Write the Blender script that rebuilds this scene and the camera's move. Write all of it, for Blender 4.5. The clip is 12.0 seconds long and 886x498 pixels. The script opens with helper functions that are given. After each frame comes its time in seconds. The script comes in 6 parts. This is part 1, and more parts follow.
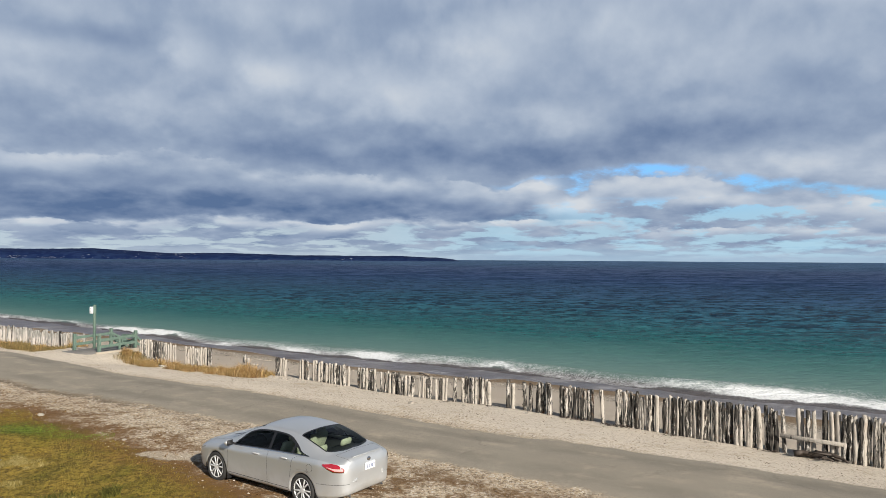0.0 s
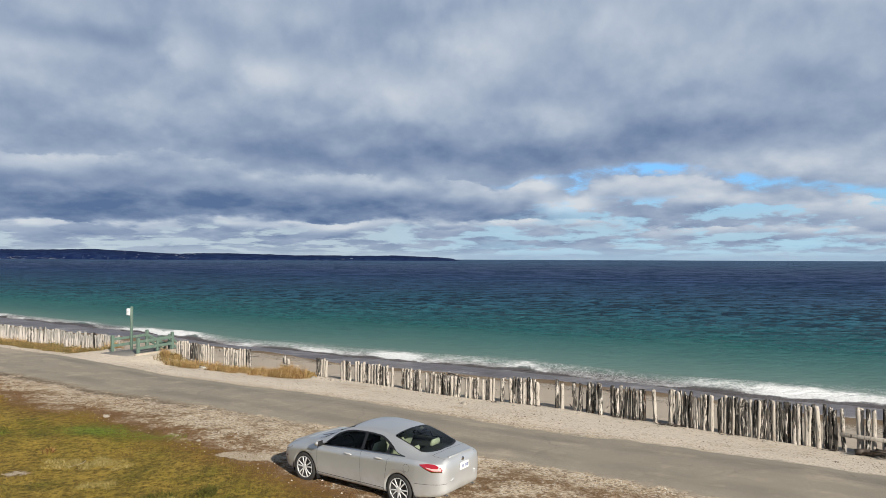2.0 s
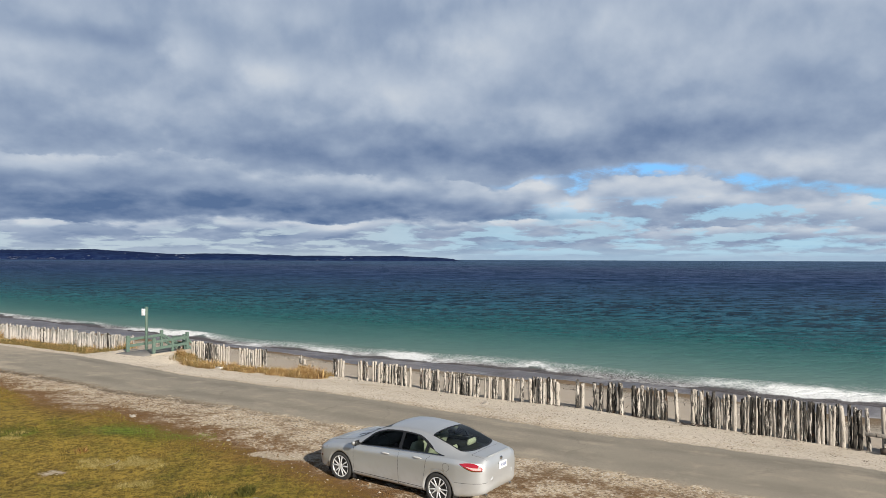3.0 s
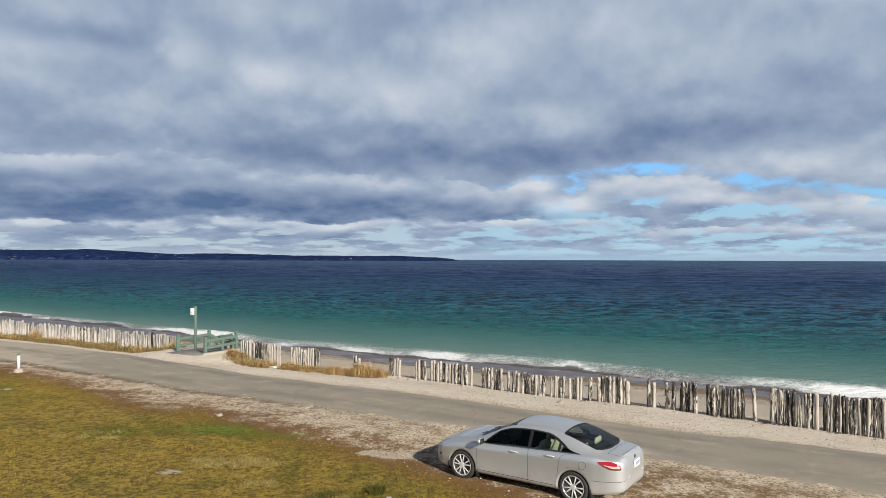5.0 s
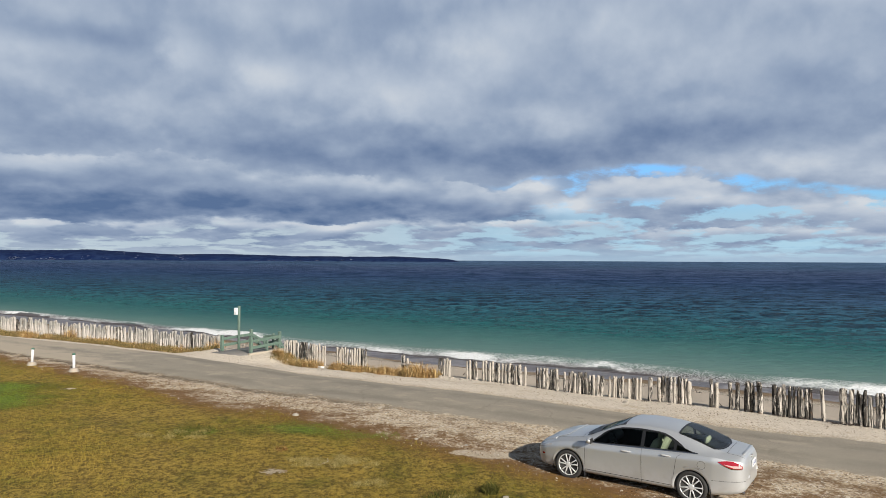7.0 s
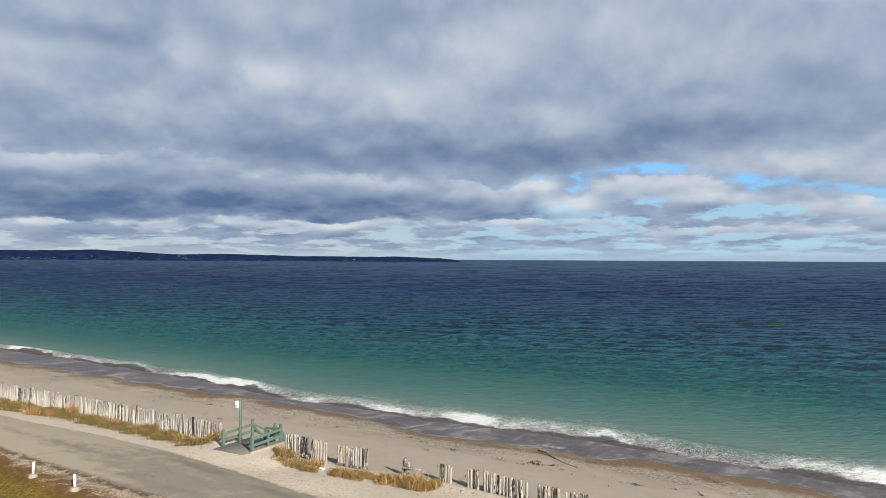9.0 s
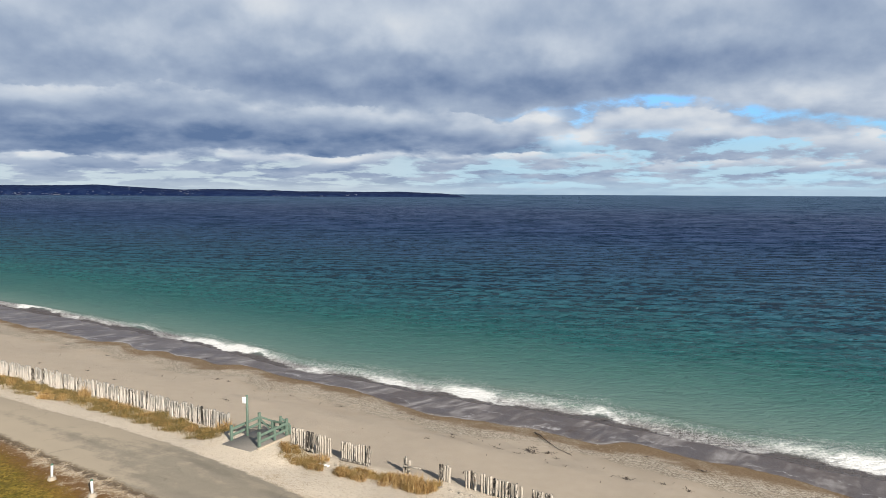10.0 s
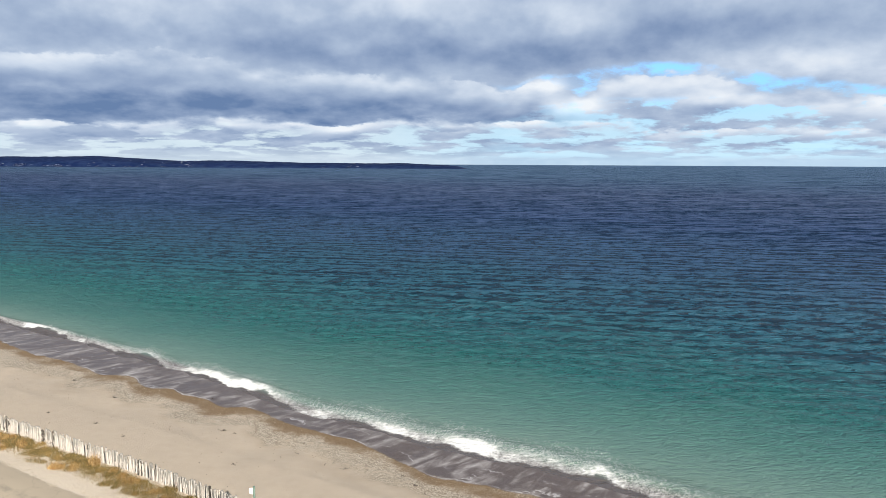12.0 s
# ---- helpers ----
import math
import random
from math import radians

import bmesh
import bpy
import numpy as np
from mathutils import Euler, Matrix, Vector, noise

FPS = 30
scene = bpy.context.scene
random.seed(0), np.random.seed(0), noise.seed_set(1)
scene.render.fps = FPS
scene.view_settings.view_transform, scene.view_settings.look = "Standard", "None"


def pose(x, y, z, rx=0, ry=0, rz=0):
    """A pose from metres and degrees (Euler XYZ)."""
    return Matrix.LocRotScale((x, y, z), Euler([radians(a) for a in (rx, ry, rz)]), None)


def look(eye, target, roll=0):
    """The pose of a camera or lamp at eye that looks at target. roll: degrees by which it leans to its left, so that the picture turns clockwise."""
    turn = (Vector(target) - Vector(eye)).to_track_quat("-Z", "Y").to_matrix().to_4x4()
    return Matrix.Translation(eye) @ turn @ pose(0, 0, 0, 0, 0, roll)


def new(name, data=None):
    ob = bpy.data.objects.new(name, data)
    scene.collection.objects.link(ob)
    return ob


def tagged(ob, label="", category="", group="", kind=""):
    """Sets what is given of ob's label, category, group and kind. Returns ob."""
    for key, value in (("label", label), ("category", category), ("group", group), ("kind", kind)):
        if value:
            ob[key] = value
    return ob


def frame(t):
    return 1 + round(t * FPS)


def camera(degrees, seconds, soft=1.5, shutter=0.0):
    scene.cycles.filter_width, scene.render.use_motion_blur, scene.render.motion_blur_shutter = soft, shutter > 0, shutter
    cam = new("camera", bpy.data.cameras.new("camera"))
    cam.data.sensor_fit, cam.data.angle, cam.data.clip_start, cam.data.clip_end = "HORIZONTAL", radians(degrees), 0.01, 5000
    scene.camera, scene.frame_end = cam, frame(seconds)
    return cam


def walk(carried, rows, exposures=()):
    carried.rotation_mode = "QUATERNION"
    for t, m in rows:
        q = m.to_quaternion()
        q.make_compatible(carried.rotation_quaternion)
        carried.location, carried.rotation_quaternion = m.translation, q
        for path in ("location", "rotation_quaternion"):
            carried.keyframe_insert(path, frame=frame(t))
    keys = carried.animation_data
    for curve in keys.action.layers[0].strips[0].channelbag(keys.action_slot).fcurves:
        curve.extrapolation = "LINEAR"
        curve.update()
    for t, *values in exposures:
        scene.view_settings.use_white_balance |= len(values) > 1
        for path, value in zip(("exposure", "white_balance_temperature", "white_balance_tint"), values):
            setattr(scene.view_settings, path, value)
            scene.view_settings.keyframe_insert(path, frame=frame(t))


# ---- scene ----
cam = camera(65.5, 12.0, soft=0.8)

# seconds, place, pitch, heading and roll of the drone
FLIGHT = [
    (0.0, -0.304, 2.531, 5.192, 90.813, -0.115, 0.402),
    (0.5, -0.653, 2.455, 5.207, 90.802, -0.124, 0.372),
    (1.0, -1.232, 2.412, 5.224, 90.790, -0.105, 0.312),
    (1.5, -1.782, 2.309, 5.259, 90.774, -0.124, 0.269),
    (2.0, -2.271, 2.268, 5.265, 90.779, -0.142, 0.233),
    (2.5, -2.708, 2.250, 5.262, 90.794, -0.154, 0.229),
    (3.0, -3.102, 2.191, 5.264, 90.802, -0.165, 0.226),
    (5.0, -5.992, 2.243, 5.212, 90.793, -0.301, 0.207),
    (5.5, -6.949, 2.277, 5.188, 90.807, -0.318, 0.256),
    (6.0, -7.786, 2.345, 5.167, 90.829, -0.322, 0.278),
    (6.5, -8.330, 2.310, 5.165, 90.853, -0.325, 0.290),
    (7.0, -8.485, 2.289, 5.159, 90.863, -0.324, 0.284),
    (7.2, -8.490, 2.289, 5.160, 90.863, -0.310, 0.284),
    (8.8, -8.440, 2.315, 9.723, 90.750, -0.087, 0.301),
    (9.0, -8.428, 2.322, 10.492, 90.737, -0.079, 0.295),
    (9.2, -8.407, 2.293, 11.242, 90.769, -0.059, 0.294),
    (9.3, -8.394, 2.267, 11.615, 90.764, -0.045, 0.295),
    (9.4, -8.381, 2.233, 11.989, 90.689, -0.030, 0.298),
    (9.5, -8.366, 2.193, 12.366, 90.380, -0.014, 0.303),
    (9.6, -8.352, 2.137, 12.761, 89.763, 0.003, 0.300),
    (9.7, -8.337, 2.078, 13.159, 88.865, 0.020, 0.300),
    (9.8, -8.324, 2.020, 13.560, 87.639, 0.037, 0.300),
    (9.9, -8.311, 1.967, 13.961, 86.461, 0.053, 0.300),
    (10.0, -8.299, 1.921, 14.362, 85.257, 0.068, 0.300),
    (10.1, -8.291, 1.915, 14.754, 84.190, 0.078, 0.300),
    (10.2, -8.284, 1.917, 15.144, 83.107, 0.086, 0.300),
    (10.3, -8.278, 1.923, 15.534, 82.676, 0.093, 0.300),
    (10.4, -8.274, 1.930, 15.924, 82.685, 0.099, 0.300),
    (10.5, -8.271, 1.935, 16.314, 82.664, 0.103, 0.300),
    (11.0, -8.267, 1.794, 18.289, 82.666, 0.115, 0.300),
    (11.5, -8.320, 1.806, 20.183, 82.695, 0.135, 0.300),
    (12.0, -8.377, 2.313, 21.806, 82.725, 0.222, 0.300),
]


def drone(x, y, z, pitch, heading, roll):
    return pose(x, y, z, 0, 0, heading) @ pose(0, 0, 0, pitch, 0, 0) @ pose(0, 0, 0, 0, 0, roll)


walk(cam, [(t, drone(*p)) for t, *p in FLIGHT], [(0, 0.85, 6280, 10), (7.2, 0.84, 6280, 10), (9.2, 0.90, 6350, 10), (10.4, 1.09, 6500, 10), (11, 1.16, 6450, 10), (12, 1.28, 6400, 10)])

# ---- light ----
SUN_AZIMUTH, SUN_HEIGHT = radians(149), radians(25.5)
to_sun = Vector((math.sin(SUN_AZIMUTH) * math.cos(SUN_HEIGHT), math.cos(SUN_AZIMUTH) * math.cos(SUN_HEIGHT), math.sin(SUN_HEIGHT)))
sun = new("sun", bpy.data.lights.new("sun", "SUN"))
sun.data.energy, sun.data.angle, sun.data.color = 5.0, radians(0.6), (1.0, 0.92, 0.80)
sun.matrix_world = look(to_sun * 200, (0, 0, 0))


class Nodes:
    """Short ways to make shader nodes in one tree."""

    def __init__(self, tree):
        self.t = tree

    def put(self, socket, value):
        if isinstance(value, bpy.types.NodeSocket):
            self.t.links.new(value, socket)
        elif value is not None:
            socket.default_value = value

    def math(self, op, a, b=None, c=None, clamp=False):
        n = self.t.nodes.new("ShaderNodeMath")
        n.operation, n.use_clamp = op, clamp
        for s, v in zip(n.inputs, (a, b, c)):
            self.put(s, v)
        return n.outputs[0]

    def add(self, *v):
        out = v[0]
        for w in v[1:]:
            out = self.math("ADD", out, w)
        return out

    def mul(self, *v):
        out = v[0]
        for w in v[1:]:
            out = self.math("MULTIPLY", out, w)
        return out

    def step(self, x, lo, hi, a=0.0, b=1.0):
        n = self.t.nodes.new("ShaderNodeMapRange")
        n.interpolation_type = "SMOOTHSTEP"
        for s, v in zip(n.inputs, (x, lo, hi, a, b)):
            self.put(s, v)
        return n.outputs[0]

    def mix(self, f, a, b, how="MIX"):
        n = self.t.nodes.new("ShaderNodeMix")
        n.data_type, n.blend_type = "RGBA", how
        self.put(n.inputs[0], f)
        for s, v in ((n.inputs[6], a), (n.inputs[7], b)):
            self.put(s, (*v, 1) if isinstance(v, tuple) and len(v) == 3 else v)
        return n.outputs[2]

    def noise(self, vec, scale, detail=3.0, rough=0.55, distort=0.0, dims="3D"):
        n = self.t.nodes.new("ShaderNodeTexNoise")
        n.noise_dimensions = dims
        self.put(n.inputs["Vector"], vec)
        n.inputs["Scale"].default_value, n.inputs["Detail"].default_value = scale, detail
        n.inputs["Roughness"].default_value, n.inputs["Distortion"].default_value = rough, distort
        return n.outputs[0]

    def voronoi(self, vec, scale, what="Distance", feature="F1", random=1.0):
        n = self.t.nodes.new("ShaderNodeTexVoronoi")
        n.feature = feature
        self.put(n.inputs["Vector"], vec)
        n.inputs["Scale"].default_value, n.inputs["Randomness"].default_value = scale, random
        return n.outputs[what]

    def wave(self, vec, scale, distort, detail=2.0):
        n = self.t.nodes.new("ShaderNodeTexWave")
        self.put(n.inputs["Vector"], vec)
        n.inputs["Scale"].default_value, n.inputs["Distortion"].default_value, n.inputs["Detail"].default_value = scale, distort, detail
        return n.outputs["Fac"]

    def ramp(self, f, stops):
        n = self.t.nodes.new("ShaderNodeValToRGB")
        el = n.color_ramp.elements
        while len(el) < len(stops):
            el.new(0.5)
        for e, (p, c) in zip(el, stops):
            e.position, e.color = p, (*c, 1)
        self.put(n.inputs[0], f)
        return n.outputs[0]

    def attr(self, name):
        n = self.t.nodes.new("ShaderNodeAttribute")
        n.attribute_name = name
        return n.outputs["Fac"]

    def coords(self, what="Object"):
        return self.t.nodes.new("ShaderNodeTexCoord").outputs[what]

    def random(self):
        return self.t.nodes.new("ShaderNodeObjectInfo").outputs["Random"]

    def island(self):
        return self.t.nodes.new("ShaderNodeNewGeometry").outputs["Random Per Island"]

    def split(self, vec):
        n = self.t.nodes.new("ShaderNodeSeparateXYZ")
        self.put(n.inputs[0], vec)
        return n.outputs

    def join(self, x, y, z):
        n = self.t.nodes.new("ShaderNodeCombineXYZ")
        for s, v in zip(n.inputs, (x, y, z)):
            self.put(s, v)
        return n.outputs[0]

    def scaled(self, vec, x, y, z):
        n = self.t.nodes.new("ShaderNodeVectorMath")
        n.operation = "MULTIPLY"
        self.put(n.inputs[0], vec)
        n.inputs[1].default_value = (x, y, z)
        return n.outputs[0]

    def shift(self, vec, other):
        n = self.t.nodes.new("ShaderNodeVectorMath")
        n.operation = "ADD"
        self.put(n.inputs[0], vec)
        self.put(n.inputs[1], other)
        return n.outputs[0]

    def bump(self, height, strength=0.5, distance=0.02, normal=None):
        n = self.t.nodes.new("ShaderNodeBump")
        self.put(n.inputs["Height"], height)
        n.inputs["Strength"].default_value, n.inputs["Distance"].default_value = strength, distance
        self.put(n.inputs["Normal"], normal)
        return n.outputs[0]


BASE_SCALE = 0.77  # darkens every base colour alike, to set the sun against the sky fill


def material(name, color=None, rough=0.7, metal=0.0, normal=None, spec=None, coat=None, build=None):
    """A material; build(nodes) returns the inputs that are not constant."""
    m = bpy.data.materials.new(name)
    m.use_nodes = True
    b, n = m.node_tree.nodes["Principled BSDF"], Nodes(m.node_tree)
    made = dict(color=color, rough=rough, metal=metal, normal=normal, spec=spec, coat=coat, glow=None, through=None, ior=None)
    if build:
        made.update(build(n))
    c = n.mix(1.0, made["color"], (BASE_SCALE, BASE_SCALE, BASE_SCALE), "MULTIPLY")
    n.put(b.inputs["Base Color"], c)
    n.put(b.inputs["Roughness"], made["rough"])
    n.put(b.inputs["Metallic"], made["metal"])
    n.put(b.inputs["Normal"], made["normal"])
    n.put(b.inputs["Specular IOR Level"], made["spec"])
    n.put(b.inputs["Coat Weight"], made["coat"])
    n.put(b.inputs["Transmission Weight"], made["through"])
    n.put(b.inputs["IOR"], made["ior"])
    return m


# ---- sky: three rows of broken stratocumulus over a clear strip near the horizon ----
# heading and height in degrees, their spreads, weight
HIGH_LIGHTS = [
    (-20.6, 15.2, 1.9, 1.5, 0.26), (-14.4, 14.5, 3.2, 1.7, 0.30), (-30.6, 14.6, 4.0, 1.0, 0.16), (-23.5, 11.6, 3.4, 1.1, 0.12), (-31.0, 12.6, 3.0, 0.8, 0.14),
    (-5.1, 13.6, 6.3, 1.6, 0.22), (-2.3, 11.6, 3.6, 1.1, 0.16), (2.0, 17.6, 5.0, 2.2, 0.18), (-15.7, 19.3, 6.8, 1.35, 0.12), (4.8, 15.8, 3.1, 2.0, 0.16),
    (13.3, 19.2, 7.2, 2.3, 0.16), (21.0, 15.6, 7.6, 1.8, 0.14), (30.8, 19.6, 4.4, 2.4, 0.26), (10.1, 11.4, 3.2, 1.1, 0.14), (-31.0, 17.6, 6.0, 1.35, 0.08),
    (27.5, 7.4, 5.0, 0.8, 0.26), (33.0, 6.4, 3.4, 0.7, 0.18), (20.0, 11.6, 4.5, 0.9, 0.10),
]
DARK_BANKS = [
    (-9.0, 8.2, 9.6, 1.25, -0.30), (-27.0, 9.2, 8.1, 1.0, -0.16), (6.5, 8.3, 7.0, 1.5, -0.30), (15.5, 9.4, 5.6, 1.5, -0.24), (26.0, 10.2, 7.4, 1.0, -0.20),
    (16.3, 12.6, 4.0, 1.6, -0.14), (29.4, 13.0, 4.0, 1.6, -0.10), (-3.5, 19.7, 4.6, 1.4, -0.12), (-12.0, 10.3, 7.0, 0.9, -0.16), (-28.0, 16.2, 6.4, 0.9, -0.14),
    (-27.0, 4.0, 7.0, 0.8, -0.26), (-14.0, 4.2, 6.0, 0.7, -0.22), (-1.5, 4.5, 4.6, 0.6, -0.16), (18.0, 3.4, 6.0, 0.5, -0.12), (-10.4, 17.5, 3.6, 1.35, -0.10),
]
LOW_PUFFS = [
    (-20.3, 7.2, 3.4, 0.8, 0.20), (-12.5, 6.2, 2.6, 0.6, 0.10), (-5.6, 6.2, 4.4, 0.6, 0.16), (-31.2, 6.6, 4.0, 0.5, 0.10), (1.2, 5.4, 2.0, 0.5, 0.16),
    (7.6, 6.2, 1.3, 0.75, 0.46), (8.8, 4.4, 2.6, 0.75, 0.42), (12.0, 4.4, 2.4, 0.7, 0.24), (18.9, 4.9, 2.4, 0.6, 0.24), (21.8, 4.8, 2.2, 0.55, 0.24),
    (29.0, 3.9, 4.0, 0.6, 0.14), (-30.6, 2.5, 1.2, 0.22, 0.34), (-17.0, 2.7, 1.6, 0.25, 0.30), (-8.4, 2.55, 1.4, 0.25, 0.36), (0.3, 2.8, 1.8, 0.28, 0.30), (4.1, 2.9, 1.4, 0.28, 0.26),
]
# heading, height: the underside of the upper deck, the tops of the second and of the third row
DECK_FOOT = [(-36, 7.8), (-25.6, 7.5), (-21.7, 8.0), (-17.5, 7.8), (-14.6, 7.0), (-4, 7.0), (2, 6.4), (5.4, 6.2), (8, 7.1), (12.3, 7.4), (15.5, 7.9), (18.8, 7.5), (22.9, 6.7), (26.1, 6.2), (33, 5.2)]
SECOND_TOP = [(-36, 7.8), (-25.6, 7.4), (-21.7, 7.9), (-17.5, 7.7), (-14.6, 6.9), (-4, 6.9), (2, 6.2), (5.4, 5.7), (7.4, 6.9), (9.6, 6.4), (10.8, 5.5), (14.0, 6.9), (18.8, 6.6), (26.1, 5.3), (33, 4.3)]
THIRD_TOP = [(-36, 2.6), (-25, 2.7), (-17.5, 3.35), (-13, 2.9), (-8.6, 2.9), (-3.9, 3.4), (1, 3.1), (8, 3.5), (13, 3.2), (17, 2.6), (25, 2.6), (33, 2.2)]

world = bpy.data.worlds.new("sky")
scene.world = world
world.use_nodes = True
n = Nodes(world.node_tree)
sky = world.node_tree.nodes.new("ShaderNodeTexSky")
sky.sky_type, sky.sun_disc = "NISHITA", False
sky.sun_elevation, sky.sun_rotation = SUN_HEIGHT, SUN_AZIMUTH
way = n.coords("Generated")
wx, wy, wz = n.split(way)
deg_az = n.mul(n.math("ARCTAN2", wx, wy), 57.296)
deg_el = n.mul(n.math("ARCSINE", wz), 57.296)
up = n.math("MAXIMUM", deg_el, 0.0)
cu = n.mul(deg_az, 0.29)
cv = n.mul(n.math("LOGARITHM", n.add(up, 3.2), 2.71828), 5.4)
cloud_uv = n.join(cu, cv, 0.0)
puffs = n.noise(cloud_uv, 0.62, 5, 0.50)
puffs_above = n.noise(n.shift(cloud_uv, (0.05, 0.42, 0.0)), 0.62, 5, 0.50)
wide = n.noise(n.shift(cloud_uv, (31.0, 7.0, 0.0)), 0.42, 4, 0.55)
fine = n.noise(n.shift(cloud_uv, (11.0, 3.0, 0.0)), 1.7, 5, 0.55)
tiny = n.noise(n.shift(cloud_uv, (51.0, 13.0, 0.0)), 2.6, 5, 0.58)
az = n.add(deg_az, n.mul(n.add(puffs, -0.5), n.add(n.mul(up, 0.40), 2.6)))
el = n.add(deg_el, n.mul(n.add(wide, -0.5), n.add(n.mul(up, 0.22), 0.5)))


def bank(a, e, sa, se):
    p = n.math("DIVIDE", n.add(az, -a), sa)
    q = n.math("DIVIDE", n.add(el, -e), se)
    return n.math("EXPONENT", n.mul(n.add(n.mul(p, p), n.mul(q, q)), -1.0))


def ridge(points, rough_):
    """Degrees below an uneven line across the sky; negative above it."""
    r_ = n.ramp(n.math("DIVIDE", n.add(deg_az, 36.0), 72.0, clamp=True), [((a + 36) / 72, (e / 10,) * 3) for a, e in points])
    for e in world.node_tree.nodes:
        if e.bl_idname == "ShaderNodeValToRGB" and len(e.color_ramp.elements) > 9:
            e.color_ramp.interpolation = "EASE"
    ragged_ = n.add(n.mul(n.add(puffs, -0.5), rough_), n.mul(n.add(fine, -0.5), rough_ * 0.55), n.mul(n.add(tiny, -0.5), rough_ * 0.3))
    return n.math("SUBTRACT", n.add(n.mul(r_, 10.0), ragged_), deg_el)


relief = n.math("SUBTRACT", puffs, puffs_above)
blobs = 0.0
for a, e, sa, se, w in HIGH_LIGHTS + DARK_BANKS + LOW_PUFFS:
    blobs = n.add(blobs, n.mul(bank(a, e, sa, se), w))
texture_ = n.add(n.mul(relief, 0.55), n.mul(n.add(fine, -0.5), 0.20), n.mul(n.add(tiny, -0.5), 0.10))
# upper deck
deck = n.add(0.56, blobs, n.mul(n.add(wide, -0.5), n.step(up, 14.0, 30.0, 0.30, 0.6)), n.mul(n.add(puffs, -0.5), 0.30), n.mul(texture_, n.step(up, 16.0, 8.0, 0.55, 0.9)))
# second row: lit heads, dark feet; paler and more broken towards the clear quarter
below2 = ridge(SECOND_TOP, 2.3)
clear_side = n.step(deg_az, 4.0, 14.0)
lit = n.step(n.noise(n.shift(cloud_uv, (17.0, 23.0, 0.0)), 0.5, 3, 0.5), 0.40, 0.60)
feet = n.mix(clear_side, n.mix(n.step(below2, 0.25, 2.4), n.mix(lit, (0.56, 0.56, 0.56), (0.78, 0.78, 0.78)), n.mix(lit, (0.34, 0.34, 0.34), (0.22, 0.22, 0.22))), n.mix(n.step(below2, 0.3, 2.6), n.mix(lit, (0.62, 0.62, 0.62), (0.86, 0.86, 0.86)), (0.50, 0.50, 0.50)))
row2 = n.add(n.split(feet)[0], blobs, n.mul(texture_, 1.35), n.mul(n.add(puffs, -0.5), 0.35))
# third row: small flat heaps
below3 = ridge(THIRD_TOP, 1.5)
row3 = n.add(n.split(n.mix(n.step(below3, 0.1, 1.1), (0.88, 0.88, 0.88), (0.50, 0.50, 0.50)))[0], n.mul(blobs, 0.8), n.mul(texture_, 1.5))
light = deck
rag3 = n.noise(n.shift(cloud_uv, (81.0, 2.0, 0.0)), 0.8, 4, 0.55)
mask2 = n.step(below2, n.step(lit, 0.0, 1.0, -0.7, -0.05), n.step(lit, 0.0, 1.0, 0.9, 0.2))
mask3 = n.mul(n.step(below3, n.step(lit, 0.0, 1.0, -0.3, -0.05), n.step(lit, 0.0, 1.0, 0.5, 0.16)), n.step(rag3, 0.40, 0.52, 0.45, 1.0))
light = n.add(n.mul(light, n.math("SUBTRACT", 1.0, mask2)), n.mul(row2, mask2))
light = n.add(n.mul(light, n.math("SUBTRACT", 1.0, mask3)), n.mul(row3, mask3))
cloud = n.ramp(light, [(0.05, (0.075, 0.12, 0.215)), (0.30, (0.150, 0.198, 0.29)), (0.52, (0.222, 0.272, 0.355)), (0.76, (0.335, 0.378, 0.44)), (1.0, (0.47, 0.49, 0.51))])
# clear blue between the deck and the second row, pale cyan lower down
blue = n.mix(1.0, sky.outputs[0], (0.050, 0.084, 0.128), "MULTIPLY")
blue = n.mix(n.step(up, 5.5, 2.8), blue, (0.30, 0.46, 0.56))
rag = n.noise(n.shift(n.scaled(cloud_uv, 0.8, 1.0, 1.0), (5.0, 17.0, 0.0)), 0.9, 6, 0.60)
gap = n.mul(n.step(ridge(DECK_FOOT, 1.3), -0.1, 0.45), n.step(below2, 0.25, -0.3), n.step(deg_az, 3.0, 9.0), n.step(rag, 0.62, 0.46, 0.10, 1.0))
air = n.mix(gap, cloud, blue)
torn = n.mul(n.step(rag, 0.50, 0.40), n.step(up, 5.2, 4.4), n.step(up, 0.2, 1.0), n.step(n.add(deg_az, n.mul(up, -1.5)), -4.0, 12.0), 0.85)
air = n.mix(torn, air, blue)
low_gap = n.mul(n.step(n.noise(n.shift(n.scaled(cloud_uv, 1.0, 1.5, 1.0), (3.0, 40.0, 0.0)), 0.8, 6, 0.58), 0.53, 0.43), n.step(below3, 0.25, 0.9), n.step(up, 0.1, 0.6), 0.75)
air = n.mix(low_gap, air, n.mix(n.step(deg_az, -12.0, 6.0), (0.40, 0.47, 0.50), (0.33, 0.48, 0.56)))
# above the view the sky is darkened by hand to weaken the fill light
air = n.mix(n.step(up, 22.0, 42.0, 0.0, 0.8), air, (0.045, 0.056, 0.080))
haze = n.step(el, 1.5, 0.0, 0.0, 0.5)
air = n.mix(haze, air, n.mix(n.step(deg_az, -10.0, 8.0), (0.43, 0.49, 0.51), (0.36, 0.49, 0.57)))
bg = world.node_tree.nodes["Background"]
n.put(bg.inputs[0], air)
bg.inputs[1].default_value = 0.775

# ---- the lie of the land ----
SEA_LEVEL = -3.0
rng = np.random.default_rng(7)


